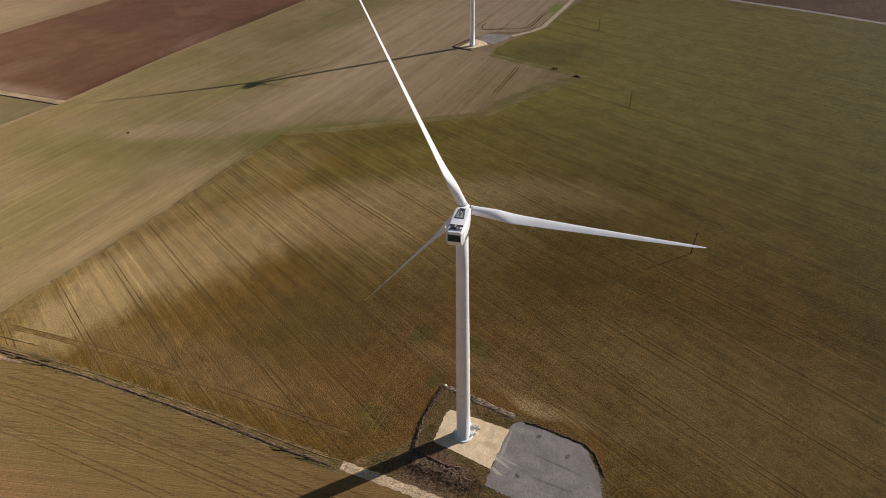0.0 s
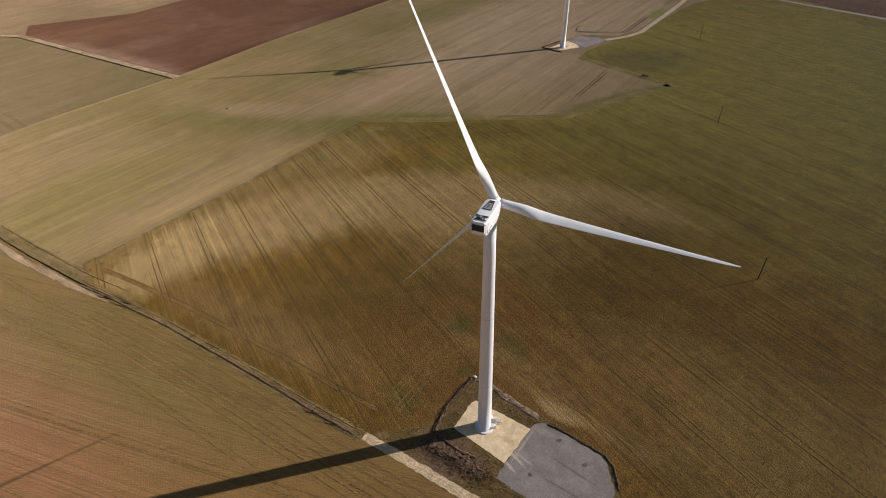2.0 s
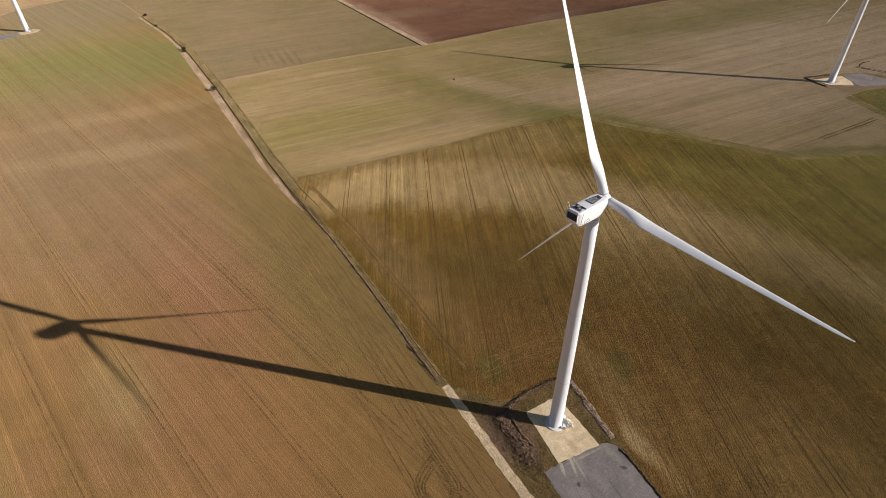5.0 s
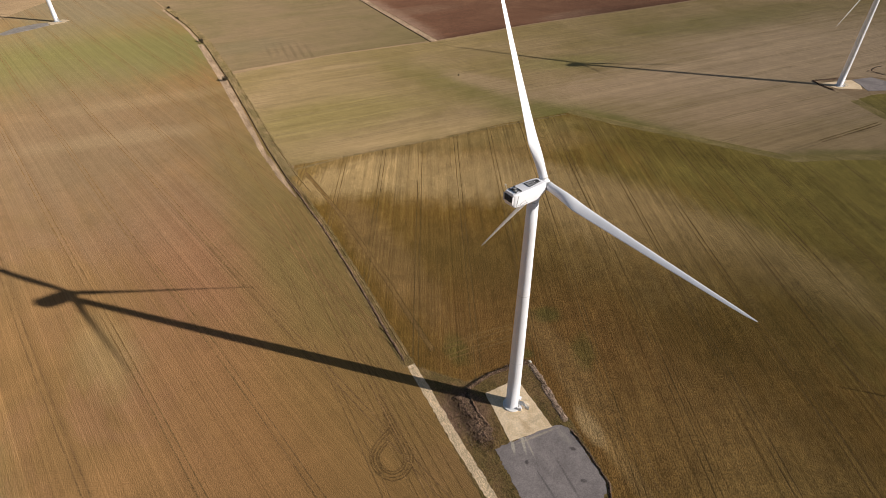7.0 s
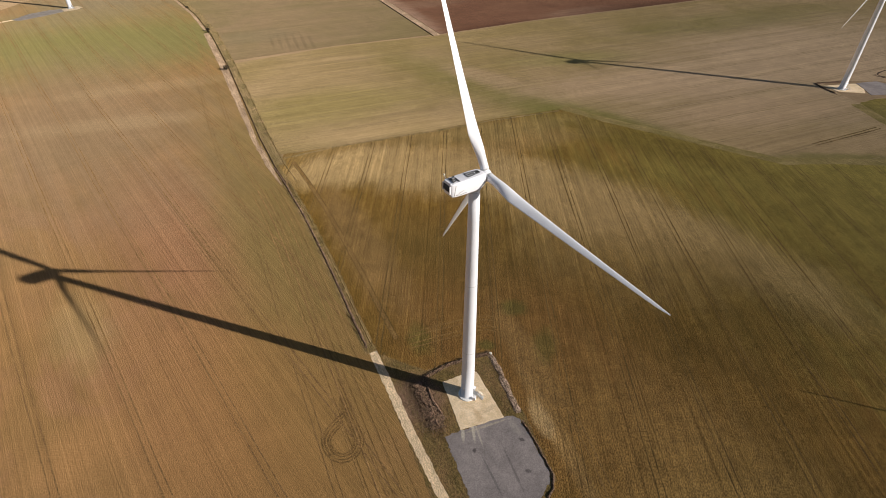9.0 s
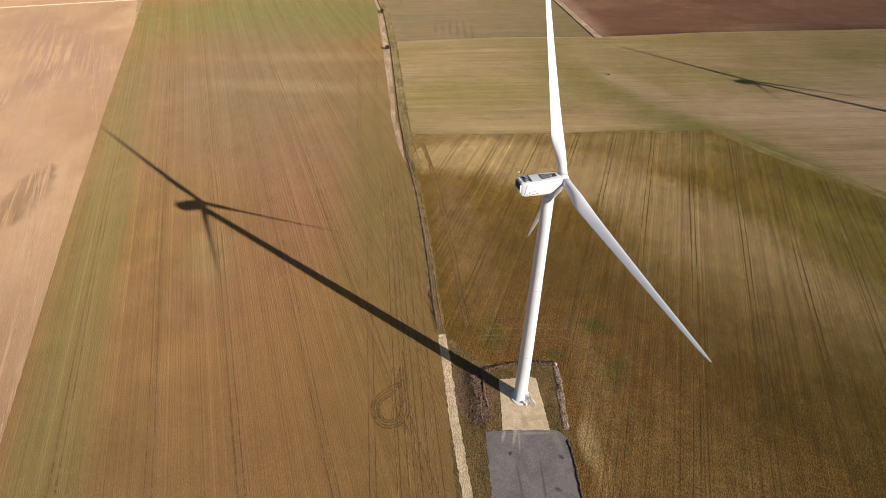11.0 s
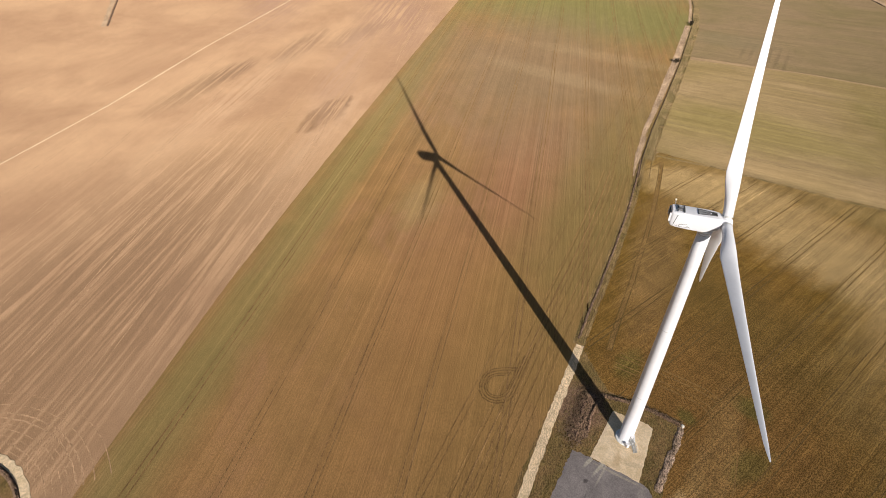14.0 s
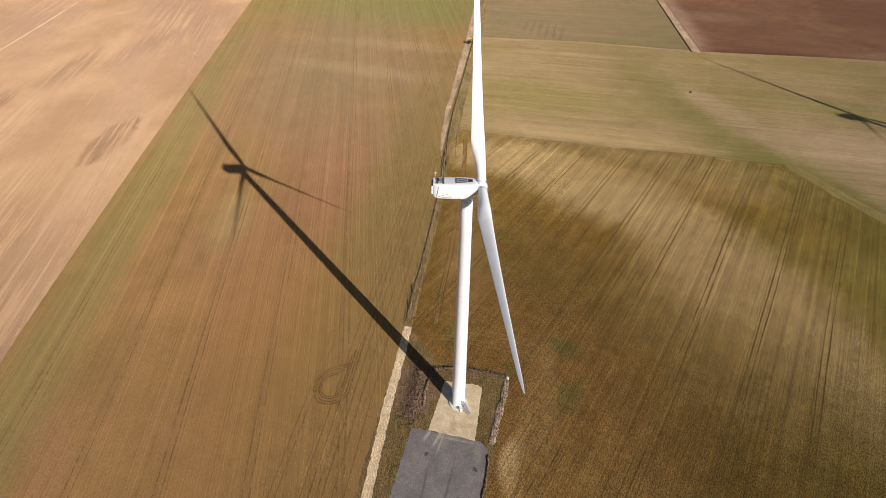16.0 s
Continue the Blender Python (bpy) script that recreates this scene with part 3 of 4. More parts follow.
# ---- tracks and roads ----
def strip_object(name, line, width, z, material, label, category, wobble=0.2, seed=3, kind="structure", low=-0.05, end=1.0):
    """A strip of land with an uneven rim and real thickness."""
    rnd = random.Random(seed)
    left, right = shifted(line, width / 2), shifted(line, -width / 2)
    count = len(line) - 1
    for i in range(count + 1):
        # narrows over its last stretch
        f = 0.5 * (1 - end) * max(0.0, (i / count - 0.55) / 0.45)
        (ax, ay), (bx, by) = left[i], right[i]
        left[i] = (ax + (bx - ax) * f, ay + (by - ay) * f)
        right[i] = (bx + (ax - bx) * f, by + (ay - by) * f)
    jig = lambda pts: [(x + rnd.uniform(-wobble, wobble), y + rnd.uniform(-wobble, wobble)) for x, y in pts]
    left, right = jig(left), jig(right)
    verts, faces = [], []
    for (ax, ay), (bx, by) in zip(left, right):
        verts += [(ax, ay, low), (ax, ay, z), (bx, by, z), (bx, by, low)]
    for i in range(len(left) - 1):
        a = 4 * i
        for j in range(3):
            faces.append((a + j, a + j + 1, a + j + 5, a + j + 4))
    return raw_mesh(name, verts, faces, material, label, category, kind)


def dense(line, step):
    return ragged(line, step, 0.0, False)


strip_object("farm_track", dense(TRACK, 1.0), 2.8, 0.095, chalk_mat, "pale chalk farm track beside the crop field", "track", 0.22, 31)
strip_object("farm_track", dense([(-719.6, 83.5), (-603.8, 6.8), (-516.1, -46.2), (-408.5, -115.7), (-309.7, -172.9), (-247.5, -214.6), (-151.8, -279.7), (-1.6, -388.7)], 4.0), 0.8, 0.075, chalk_mat, "thin pale track across the bare tan field", "track", 0.25, 32)
strip_object("farm_track", dense([(-652.3, -207.4), (-590.2, -204.8), (-489.2, -201.1)], 4.0), 4.0, 0.058, bank_mat, "short pale track in the bare tan field", "track", 0.4, 33)
strip_object("farm_track", dense([(207, 334), (228, 337), (245, 344), (280, 374), (314, 403), (369, 453), (386, 469), (436, 505)], 2.0), 4.4, 0.075, chalk_mat, "pale chalk track leading to the far turbine", "track", 0.3, 34)
strip_object("road", dense([(394.3, 477.2), (457.6, 327.5), (482, 270.2), (504.1, 206.1), (604.9, -41.2)], 5.0), 5.0, 0.075, asphalt_mat, "narrow grey country road at the field edge", "road", 0.15, 35)
slab("field_beyond", [(400.5, 477.1), (462.8, 329.6), (487.2, 272.3), (509.3, 208.1), (610, -39.1), (906.4, -0.8), (821.5, 525.4)], 0.05, plough_mat, "reddish brown bare field beyond the road", seed=36)

strip_object("farm_track", dense([(-542.3, 274.3), (-561.7, 214.6), (-573.2, 176.1), (-649.9, 77.5), (-736, -37.9)], 3.0), 4.0, 0.08, chalk_mat, "pale track leading to the distant turbine", "track", 0.4, 37)
round_line = [(-27.4 + 30.8 * math.cos(radians(a)), -191.8 + 30.8 * math.sin(radians(a))) for a in range(60, 241, 3)]
strip_object("bank", round_line, 2.6, 0.14, chalk_mat, "pale rubble rim round a basin in the bare field", "bank", 0.3, 38)
slab("basin", [(-27.4 + 29.4 * math.cos(radians(a)), -191.8 + 29.4 * math.sin(radians(a))) for a in range(0, 360, 10)], 0.05, verge_mat, "dark weedy basin in the bare field", "basin", step=2.0, jitter=0.2, seed=39)
# hedge line: rough verge, bare bank, ditch
strip_object("verge", dense(shifted(dense(HEDGE[:7], 6), 3.0), 1.5), 6.2, 0.105, dry_verge_mat, "rough grass verge along the field boundary", "verge", 0.35, 41)
strip_object("verge", dense(HEDGE[6:] + [(-36.5, 5.5)], 1.0), 4.4, 0.100, hedge_mat, "narrow rough grass verge along the field boundary", "verge", 0.3, 47)
strip_object("bank", dense(shifted(dense(HEDGE[2:6] + [(-158, 121)], 4), -3.3), 1.5), 5.0, 0.125, bank_mat, "bare tan earth bank beside the ditch", "bank", 0.28, 42, end=0.45)
strip_object("bank", dense(shifted(dense([(-162, 125)] + HEDGE[6:8], 4), -2.6), 1.5), 3.0, 0.12, bank_mat, "narrow bare tan earth bank", "bank", 0.3, 45, end=0.2)
strip_object("bank", dense(shifted(dense(HEDGE[:2] + [(-342, 301)], 4), -2.2), 1.5), 2.6, 0.12, bank_mat, "narrow bare tan earth bank", "bank", 0.4, 46)
strip_object("verge", dense([(-142, 115.6), (-122.7, 136.3), (-76.8, 173.5), (-48.2, 199.5), (-11.3, 227.7)], 2.0), 1.3, 0.085, dry_verge_mat, "thin pale strip between two fields", "verge", 0.4, 43)
strip_object("verge", dense(shifted(dense(NORTH_EDGE[4:] + [(196.1, 249.6), (180.9, 279), (171, 302)], 4), 3.4), 1.5), 7.0, 0.080, edge_mat, "low grassy strip between two fields", "verge", 0.3, 48)
strip_object("verge", dense([(-140.2, 353.1), (-229.6, 442.1), (-305.9, 519.3), (-408.7, 568.1)], 2.0), 6.0, 0.095, bank_mat, "pale earth margin of the ploughed field", "verge", 0.6, 44)


def ridge(name, line, width, height, material, label, category="bank", seed=5, kind="structure", lumps=0.5, across=7, base=0.06):
    """A rough earth bank: rounded across, lumpy along."""
    verts, faces = [], []
    k = len(line)
    sides = [shifted(line, (j / (across - 1) * 2 - 1) * width / 2) for j in range(across)]
    for i in range(k):
        fade = min(1.0, min(i, k - 1 - i) / 3)
        for j in range(across):
            f = j / (across - 1) * 2 - 1
            x, y = sides[j][i]
            h = height * max(0.0, 1 - f * f) * fade
            n = noise.noise(Vector((x * 0.9, y * 0.9, seed))) + 0.6 * noise.noise(Vector((x * 2.3, y * 2.3, seed + 9)))
            wob = 0.25 * width * noise.noise(Vector((x * 0.5, y * 0.5, seed + 4)))
            verts.append((x + wob, y + wob * 0.6, base - 0.08 * (abs(f) == 1) + max(0.0, h * (1 + lumps * n))))
    for i in range(k - 1):
        for j in range(across - 1):
            a = i * across + j
            faces.append((a, a + 1, a + across + 1, a + across))
    return raw_mesh(name, verts, faces, material, label, category, kind)


ridge("ditch_bank", dense(shifted(dense(HEDGE[6:], 6), -0.6), 1.0), 1.2, 0.26, earth_mat, "low weedy ditch edge along the boundary", seed=55, lumps=1.0)
ridge("ditch_bank", dense(shifted(dense(HEDGE[:8], 6), 0.1), 1.2), 0.6, 0.32, mud_mat, "dark weedy ditch edge along the boundary", seed=51, lumps=0.9)
ridge("ditch_bank", dense(shifted(dense(HEDGE[6:], 6), 1.3), 1.2), 0.6, 0.13, hedge_mat, "low weedy ridge along the boundary", seed=52, lumps=1.0)
ridge("ditch_bank", dense(shifted(dense(HEDGE[2:8], 6), 5.4), 1.2), 0.8, 0.16, hedge_mat, "low dark weedy ridge along the boundary", seed=56, lumps=0.8)
ridge("earth_bank", [(-27.4 + 29.0 * math.cos(radians(a)), -191.8 + 29.0 * math.sin(radians(a))) for a in range(60, 241, 2)], 1.6, 0.7, earth_mat, "dark weedy bank round a basin", seed=53, lumps=0.7)
ridge("ditch_bank", dense(shifted(dense([(-141.2, 352.1), (-229.6, 441), (-305.9, 518.2), (-408.7, 565.9)], 6), 2.6), 1.5), 0.9, 0.45, earth_mat, "dark ditch edge beside the ploughed field", seed=54, lumps=0.8)

# ---- turbine pad ----
slab("verge", [(-35, 6), (-16, 4.5), (1, 20), (18, 0), (32, -19), (28, -34), (22, -46), (20, -54), (2, -36), (-12, -21), (-24, -8)], 0.075, verge_mat, "rough weedy grass round the turbine pad", "verge", step=1.2, jitter=0.3, seed=61)
slab("turbine_pad", [(-9, 1.8), (-1.5, 9.2), (0.2, 9.6), (13.2, -4.3), (2.0, -13.0)], 0.16, pad_mat, "pale sandy limestone pad under the turbine", "pad", step=0.8, jitter=0.16, seed=62)
slab("crane_pad", [(-1.6, -16.8), (1.8, -13.4), (13.4, -4.0), (15.6, -2.9), (17.6, -3.2), (22, -8), (29.4, -17.2), (30.2, -20), (28.5, -28), (24.5, -35), (17, -39)], 0.13, gravel_mat, "grey gravel crane pad with tyre marks", "pad", step=0.7, jitter=0.32, seed=63)
ridge("earth_bank", dense([(-15.5, 1.2), (-9.5, 9.5), (-3, 15), (2.2, 18.6)], 0.5), 1.5, 0.55, earth_mat, "dark rough earth bank edging the pad", seed=64, lumps=0.8)
ridge("earth_bank", dense([(2.4, 18.2), (7, 12.6), (11.5, 6), (17, -1.4)], 0.5), 2.2, 0.32, rubble_mat, "pale rubble bank edging the pad", seed=65, lumps=0.5)
ridge("earth_bank", dense([(18.4, -3.4), (24, -9.5), (30.6, -17.8), (31.4, -22), (29.5, -29)], 0.5), 0.9, 0.35, earth_mat, "low dark earth rim of the crane pad", seed=66, lumps=0.9)
ridge("earth_heap", dense([(-17.5, -1), (-14, -4.5), (-10, -8.5), (-6.5, -12), (-4.5, -15)], 0.4), 5.0, 0.6, earth_mat, "dark brown weedy spoil heap beside the track", seed=67, lumps=0.6, across=13)
ridge("earth_bank", dense([(-14.5, 1), (-12, -3), (-8.5, -7), (-5, -10)], 0.4), 1.3, 0.6, earth_mat, "dark weedy earth bank beside the pad", seed=68, lumps=0.9)


def boulder(at, size, seed, label):
    bm = bmesh.new()
    bmesh.ops.create_icosphere(bm, subdivisions=2, radius=1.0)
    for v in bm.verts:
        n = noise.noise(v.co * 1.3 + Vector((seed, 0, 0)))
        v.co *= 1 + 0.35 * n
        v.co = Vector((v.co.x * size[0], v.co.y * size[1], v.co.z * size[2]))
    ob = link_mesh("boulder", bm, stone_mat)
    ob.location = (at[0], at[1], at[2])
    return tagged(ob, label, "boulder")


boulder((2.4, 18.6, 0.34), (0.62, 0.5, 0.45), 3.0, "white chalk boulder at the corner of the pad")


# ---- tufts of weeds and coarse grass ----
def tufts(name, places, size, material, label, seed, blades=4):
    rnd = random.Random(seed)
    verts, faces = [], []
    for x, y, z in places:
        s = size * rnd.uniform(0.5, 1.4)
        for _ in range(blades):
            a = rnd.uniform(0, 6.283)
            lean = rnd.uniform(0.1, 0.6) * s
            w = s * rnd.uniform(0.18, 0.34)
            ox, oy = rnd.uniform(-0.5, 0.5) * s, rnd.uniform(-0.5, 0.5) * s
            ca, sa = math.cos(a), math.sin(a)
            b = len(verts)
            verts += [(x + ox - sa * w, y + oy + ca * w, z), (x + ox + sa * w, y + oy - ca * w, z),
                      (x + ox + ca * w, y + oy + sa * w, z), (x + ox + ca * lean, y + oy + sa * lean, z + s * rnd.uniform(0.6, 1.1))]
            faces += [(b, b + 1, b + 3), (b + 1, b + 2, b + 3), (b + 2, b, b + 3)]
    return raw_mesh(name, verts, faces, material, label, "weeds", "stuff")


rnd = random.Random(5)
VERGE = [(-33, 7), (-16, 4), (1, 19.5), (18, 0), (31, -19), (28, -33), (24, -45), (21.8, -47.5), (4.6, -29.4), (-11.4, -14.8), (-23.4, -2.6)]
PADS = ([(-9.5, 1.8), (-1.5, 10), (0.2, 10.2), (13.8, -4.3), (2.0, -13.6)], [(-2, -17), (1.8, -13), (13.4, -3.6), (17.6, -2.8), (22, -8), (30, -17), (31, -20), (29, -28), (25, -36), (17, -39.5)])
spots = []
while len(spots) < 2200:
    x, y = rnd.uniform(-35, 32), rnd.uniform(-52, 20)
    if inside(x, y, VERGE) and not any(inside(x, y, p) for p in PADS) and noise.noise(Vector((x * 0.25, y * 0.25, 0))) > rnd.uniform(-0.6, 0.4):
        spots.append((x, y, 0.06))
tufts("rough_grass", spots, 0.26, grass_mat, "coarse tufts of grass round the turbine pad", 71)
spots = []
while len(spots) < 1500:
    s = rnd.random()
    x, y = -18 + 13.5 * s + rnd.gauss(0, 1.7), -1.5 - 13.5 * s + rnd.gauss(0, 1.7)
    if not any(inside(x, y, p) for p in PADS):
        spots.append((x, y, 0.25))
for ax, ay, bx, by in ((-15.5, 1.2, -9.5, 9.5), (-9.5, 9.5, -3, 15), (-3, 15, 2.2, 18.6)):
    for _ in range(170):
        s = rnd.random()
        spots.append((ax + (bx - ax) * s + rnd.gauss(0, 0.5), ay + (by - ay) * s + rnd.gauss(0, 0.5), 0.3))
tufts("dry_weeds", spots, 0.32, weed_mat, "dark dry weeds on the spoil heap and banks", 72)
spots = []
for (ax, ay), (bx, by) in zip(HEDGE, HEDGE[1:]):
    length = math.hypot(bx - ax, by - ay)
    for _ in range(int(length * (2.4 if ay > 110 else 1.6))):
        s = rnd.random()
        o = rnd.choice((-1.1, -1.1, 1.4)) + rnd.gauss(0, 0.5)
        x, y = ax + (bx - ax) * s, ay + (by - ay) * s
        if noise.noise(Vector((x * 0.12, y * 0.12, 3))) > rnd.uniform(-0.7, 0.3):
            spots.append((x - (by - ay) / length * o, y + (bx - ax) / length * o, 0.15))
tufts("hedge_weeds", spots, 0.32, grass_mat, "dark dry weeds along the ditch", 73)
spots = []
for (ax, ay), (bx, by) in zip(TRACK[:3], TRACK[1:3]):
    for _ in range(34):
        s = rnd.random()
        o = rnd.gauss(0, 0.28) if rnd.random() < 0.6 else rnd.choice((-1.5, 1.5)) + rnd.gauss(0, 0.2)
        if noise.noise(Vector((ax + (bx - ax) * s, 3, 0)) * 0.3) > -0.25:
            spots.append((ax + (bx - ax) * s + 0.7 * o, ay + (by - ay) * s + 0.7 * o, 0.08))
tufts("track_weeds", spots, 0.24, weed_mat, "small weeds down the middle of the track", 74)


# ---- bushes ----
def bush(at, radius, height, seed, label):
    rb = random.Random(seed)
    ob = thing("bush", label, "bush", "bushes along the field boundaries", (at[0], at[1], 0.06))
    limbs = bmesh.new()
    tips = []
    for k in range(7):
        a = 6.283 * k / 7 + rb.uniform(-0.3, 0.3)
        top = Vector((radius * 0.7 * math.cos(a) * rb.uniform(0.4, 1), radius * 0.7 * math.sin(a) * rb.uniform(0.4, 1), height * rb.uniform(0.55, 0.9)))
        tmp = rod_bm((rb.uniform(-0.1, 0.1), rb.uniform(-0.1, 0.1), -0.1), top, 0.09, 5, 0.025)
        me = bpy.data.meshes.new("tmp")
        tmp.to_mesh(me)
        tmp.free()
        limbs.from_mesh(me)
        bpy.data.meshes.remove(me)
        tips.append(top)
    part("limbs", limbs, bark_mat, ob)
    verts, faces = [], []
    for _ in range(900):
        t = rb.choice(tips)
        d = Vector((rb.gauss(0, 1), rb.gauss(0, 1), rb.gauss(0, 1))).normalized() * radius * 0.62 * rb.random() ** 0.4
        c = t * rb.uniform(0.75, 1.05) + Vector((d.x, d.y, d.z * 0.7))
        c.z = max(0.1, c.z)
        u = Vector((rb.gauss(0, 1), rb.gauss(0, 1), rb.gauss(0, 1))).normalized()
        w = u.orthogonal().normalized()
        s = rb.uniform(0.10, 0.24)
        b = len(verts)
        verts += [c + u * s, c + w * s * 0.6, c - u * s, c - w * s * 0.6]
        faces.append((b, b + 1, b + 2, b + 3))
    raw_mesh("crown", verts, faces, bush_mat, "dense dark twiggy crown", parent=ob)
    return ob


bush((-261, 221), 2.6, 3.2, 1, "dark leafless rounded bush on the bare bank")
bush((-341, 299), 1.9, 2.4, 2, "dark low bush beside the ditch")
bush((-337, 295), 1.4, 1.8, 3, "dark low bush beside the ditch")
bush((-413, 357), 1.6, 2.2, 4, "small dark bush on the field boundary")
bush((193, 247.8), 1.0, 1.3, 5, "small dark bush at the stubble field tip")
bush((195, 246.6), 0.8, 1.0, 6, "small dark bush at the stubble field tip")
bush((-97, 277), 0.6, 0.7, 7, "tiny dark shrub in the stubble field")


# ---- power poles ----
def power_pole(at, label):
    ob = thing("power_pole", label, "pole", "timber poles crossing the crop", (at[0], at[1], 0.05))
    part("pole", loft_bm([tube_ring(0.20, -0.2, 12), tube_ring(0.19, 4, 12), tube_ring(0.15, 11.0, 12)]), timber_mat, ob, "", True)
    q = Matrix.Translation((0, 0, 10.5)) @ pose(0, 0, 0, 0, 0, -29)
    part("crossarm", box_bm((1.7, 0.13, 0.15), q, 0.02), timber_mat, ob)
    for x in (-0.75, 0.0, 0.75):
        z = 10.58 if x else 11.0
        m = pose(0, 0, 0, 0, 0, -29) @ Vector((x, 0, 0))
        rings = [tube_ring(r, z + h, 10, m.x, m.y) for r, h in ((0.03, 0), (0.03, 0.08), (0.07, 0.10), (0.05, 0.14), (0.07, 0.18), (0.03, 0.24))]
        part("insulator", loft_bm(rings), mid_mat, ob, "small grey insulator")
    return ob


power_pole((123.2, 37), "dark slim timber power pole standing in the crop")
power_pole((195.4, 165.2), "dark slim timber power pole standing in the crop")
power_pole((279.4, 309.4), "dark slim timber power pole standing in the crop")


# ---- wind turbines ----
HUB_Z, R_TIP, OVERHANG, LEAD = 78.6, 50.5, 3.2, 3.1


def blade_bm():
    """Feathered blade along +z, leading edge towards +x."""
    rings = []
    k = 28
    span = [1.15, 1.8, 2.6, 3.6, 5.0, 6.6, 8.4, 10.2, 12.5, 16, 20, 25, 30, 35, 40, 44.5, 47.8, 49.4, 50.2, 50.5]
    for r in span:
        f = r / R_TIP
        # chord: round root, widest at a fifth, thin tip
        if r < 10.2:
            s = max(0.0, (r - 2.6) / 7.6)
            s = s * s * (3 - 2 * s)
            chord = 2.0 + (3.0 - 2.0) * s
        else:
            chord = 3.0 - 2.45 * ((r - 10.2) / (R_TIP - 10.2)) ** 0.78
        if r > 47:
            chord *= max(0.12, 1 - ((r - 47) / 3.7) ** 2 * 0.8)
        s = min(1.0, max(0.0, (r - 2.2) / 9.0))
        s = s * s * (3 - 2 * s)
        thick = (1 - s) * 1.0 + s * (0.30 - 0.14 * f)
        twist = radians(13) * (1 - (1 - f) ** 2)
        lead = LEAD * f ** 1.25
        ring = []
        for i in range(k):
            a = 2 * math.pi * i / k
            cx, cy = math.cos(a), math.sin(a)
            # circle
            x0, y0 = 0.5 * cx, 0.5 * cy
            # aerofoil with its leading edge at +x
            u = 0.5 - 0.5 * cx
            yt = 5 * (0.2969 * math.sqrt(max(u, 0)) - 0.126 * u - 0.3516 * u * u + 0.2843 * u ** 3 - 0.1015 * u ** 4)
            x1 = 0.32 - u
            y1 = (yt * thick + 0.004) * (1 if cy >= 0 else -0.75) * (1 if abs(cy) > 1e-6 else 0)
            x = ((1 - s) * x0 + s * x1) * chord
            y = ((1 - s) * y0 + s * y1) * chord
            ring.append((x * math.cos(twist) - y * math.sin(twist) + lead, x * math.sin(twist) + y * math.cos(twist), r))
        rings.append(ring)
    return loft_bm(rings)


def rounded_rect(x, hw, z0, z1, rad, per=5):
    ring = []
    rad = min(rad, hw * 0.95, (z1 - z0) * 0.48)
    for cy, cz, a0 in ((hw - rad, z1 - rad, 0), (-hw + rad, z1 - rad, 90), (-hw + rad, z0 + rad, 180), (hw - rad, z0 + rad, 270)):
        for i in range(per + 1):
            a = radians(a0 + 90 * i / per)
            ring.append((x, cy + rad * math.cos(a), cz + rad * math.sin(a)))
    return ring


def place(ob, m):
    ob.matrix_local = m
    return ob


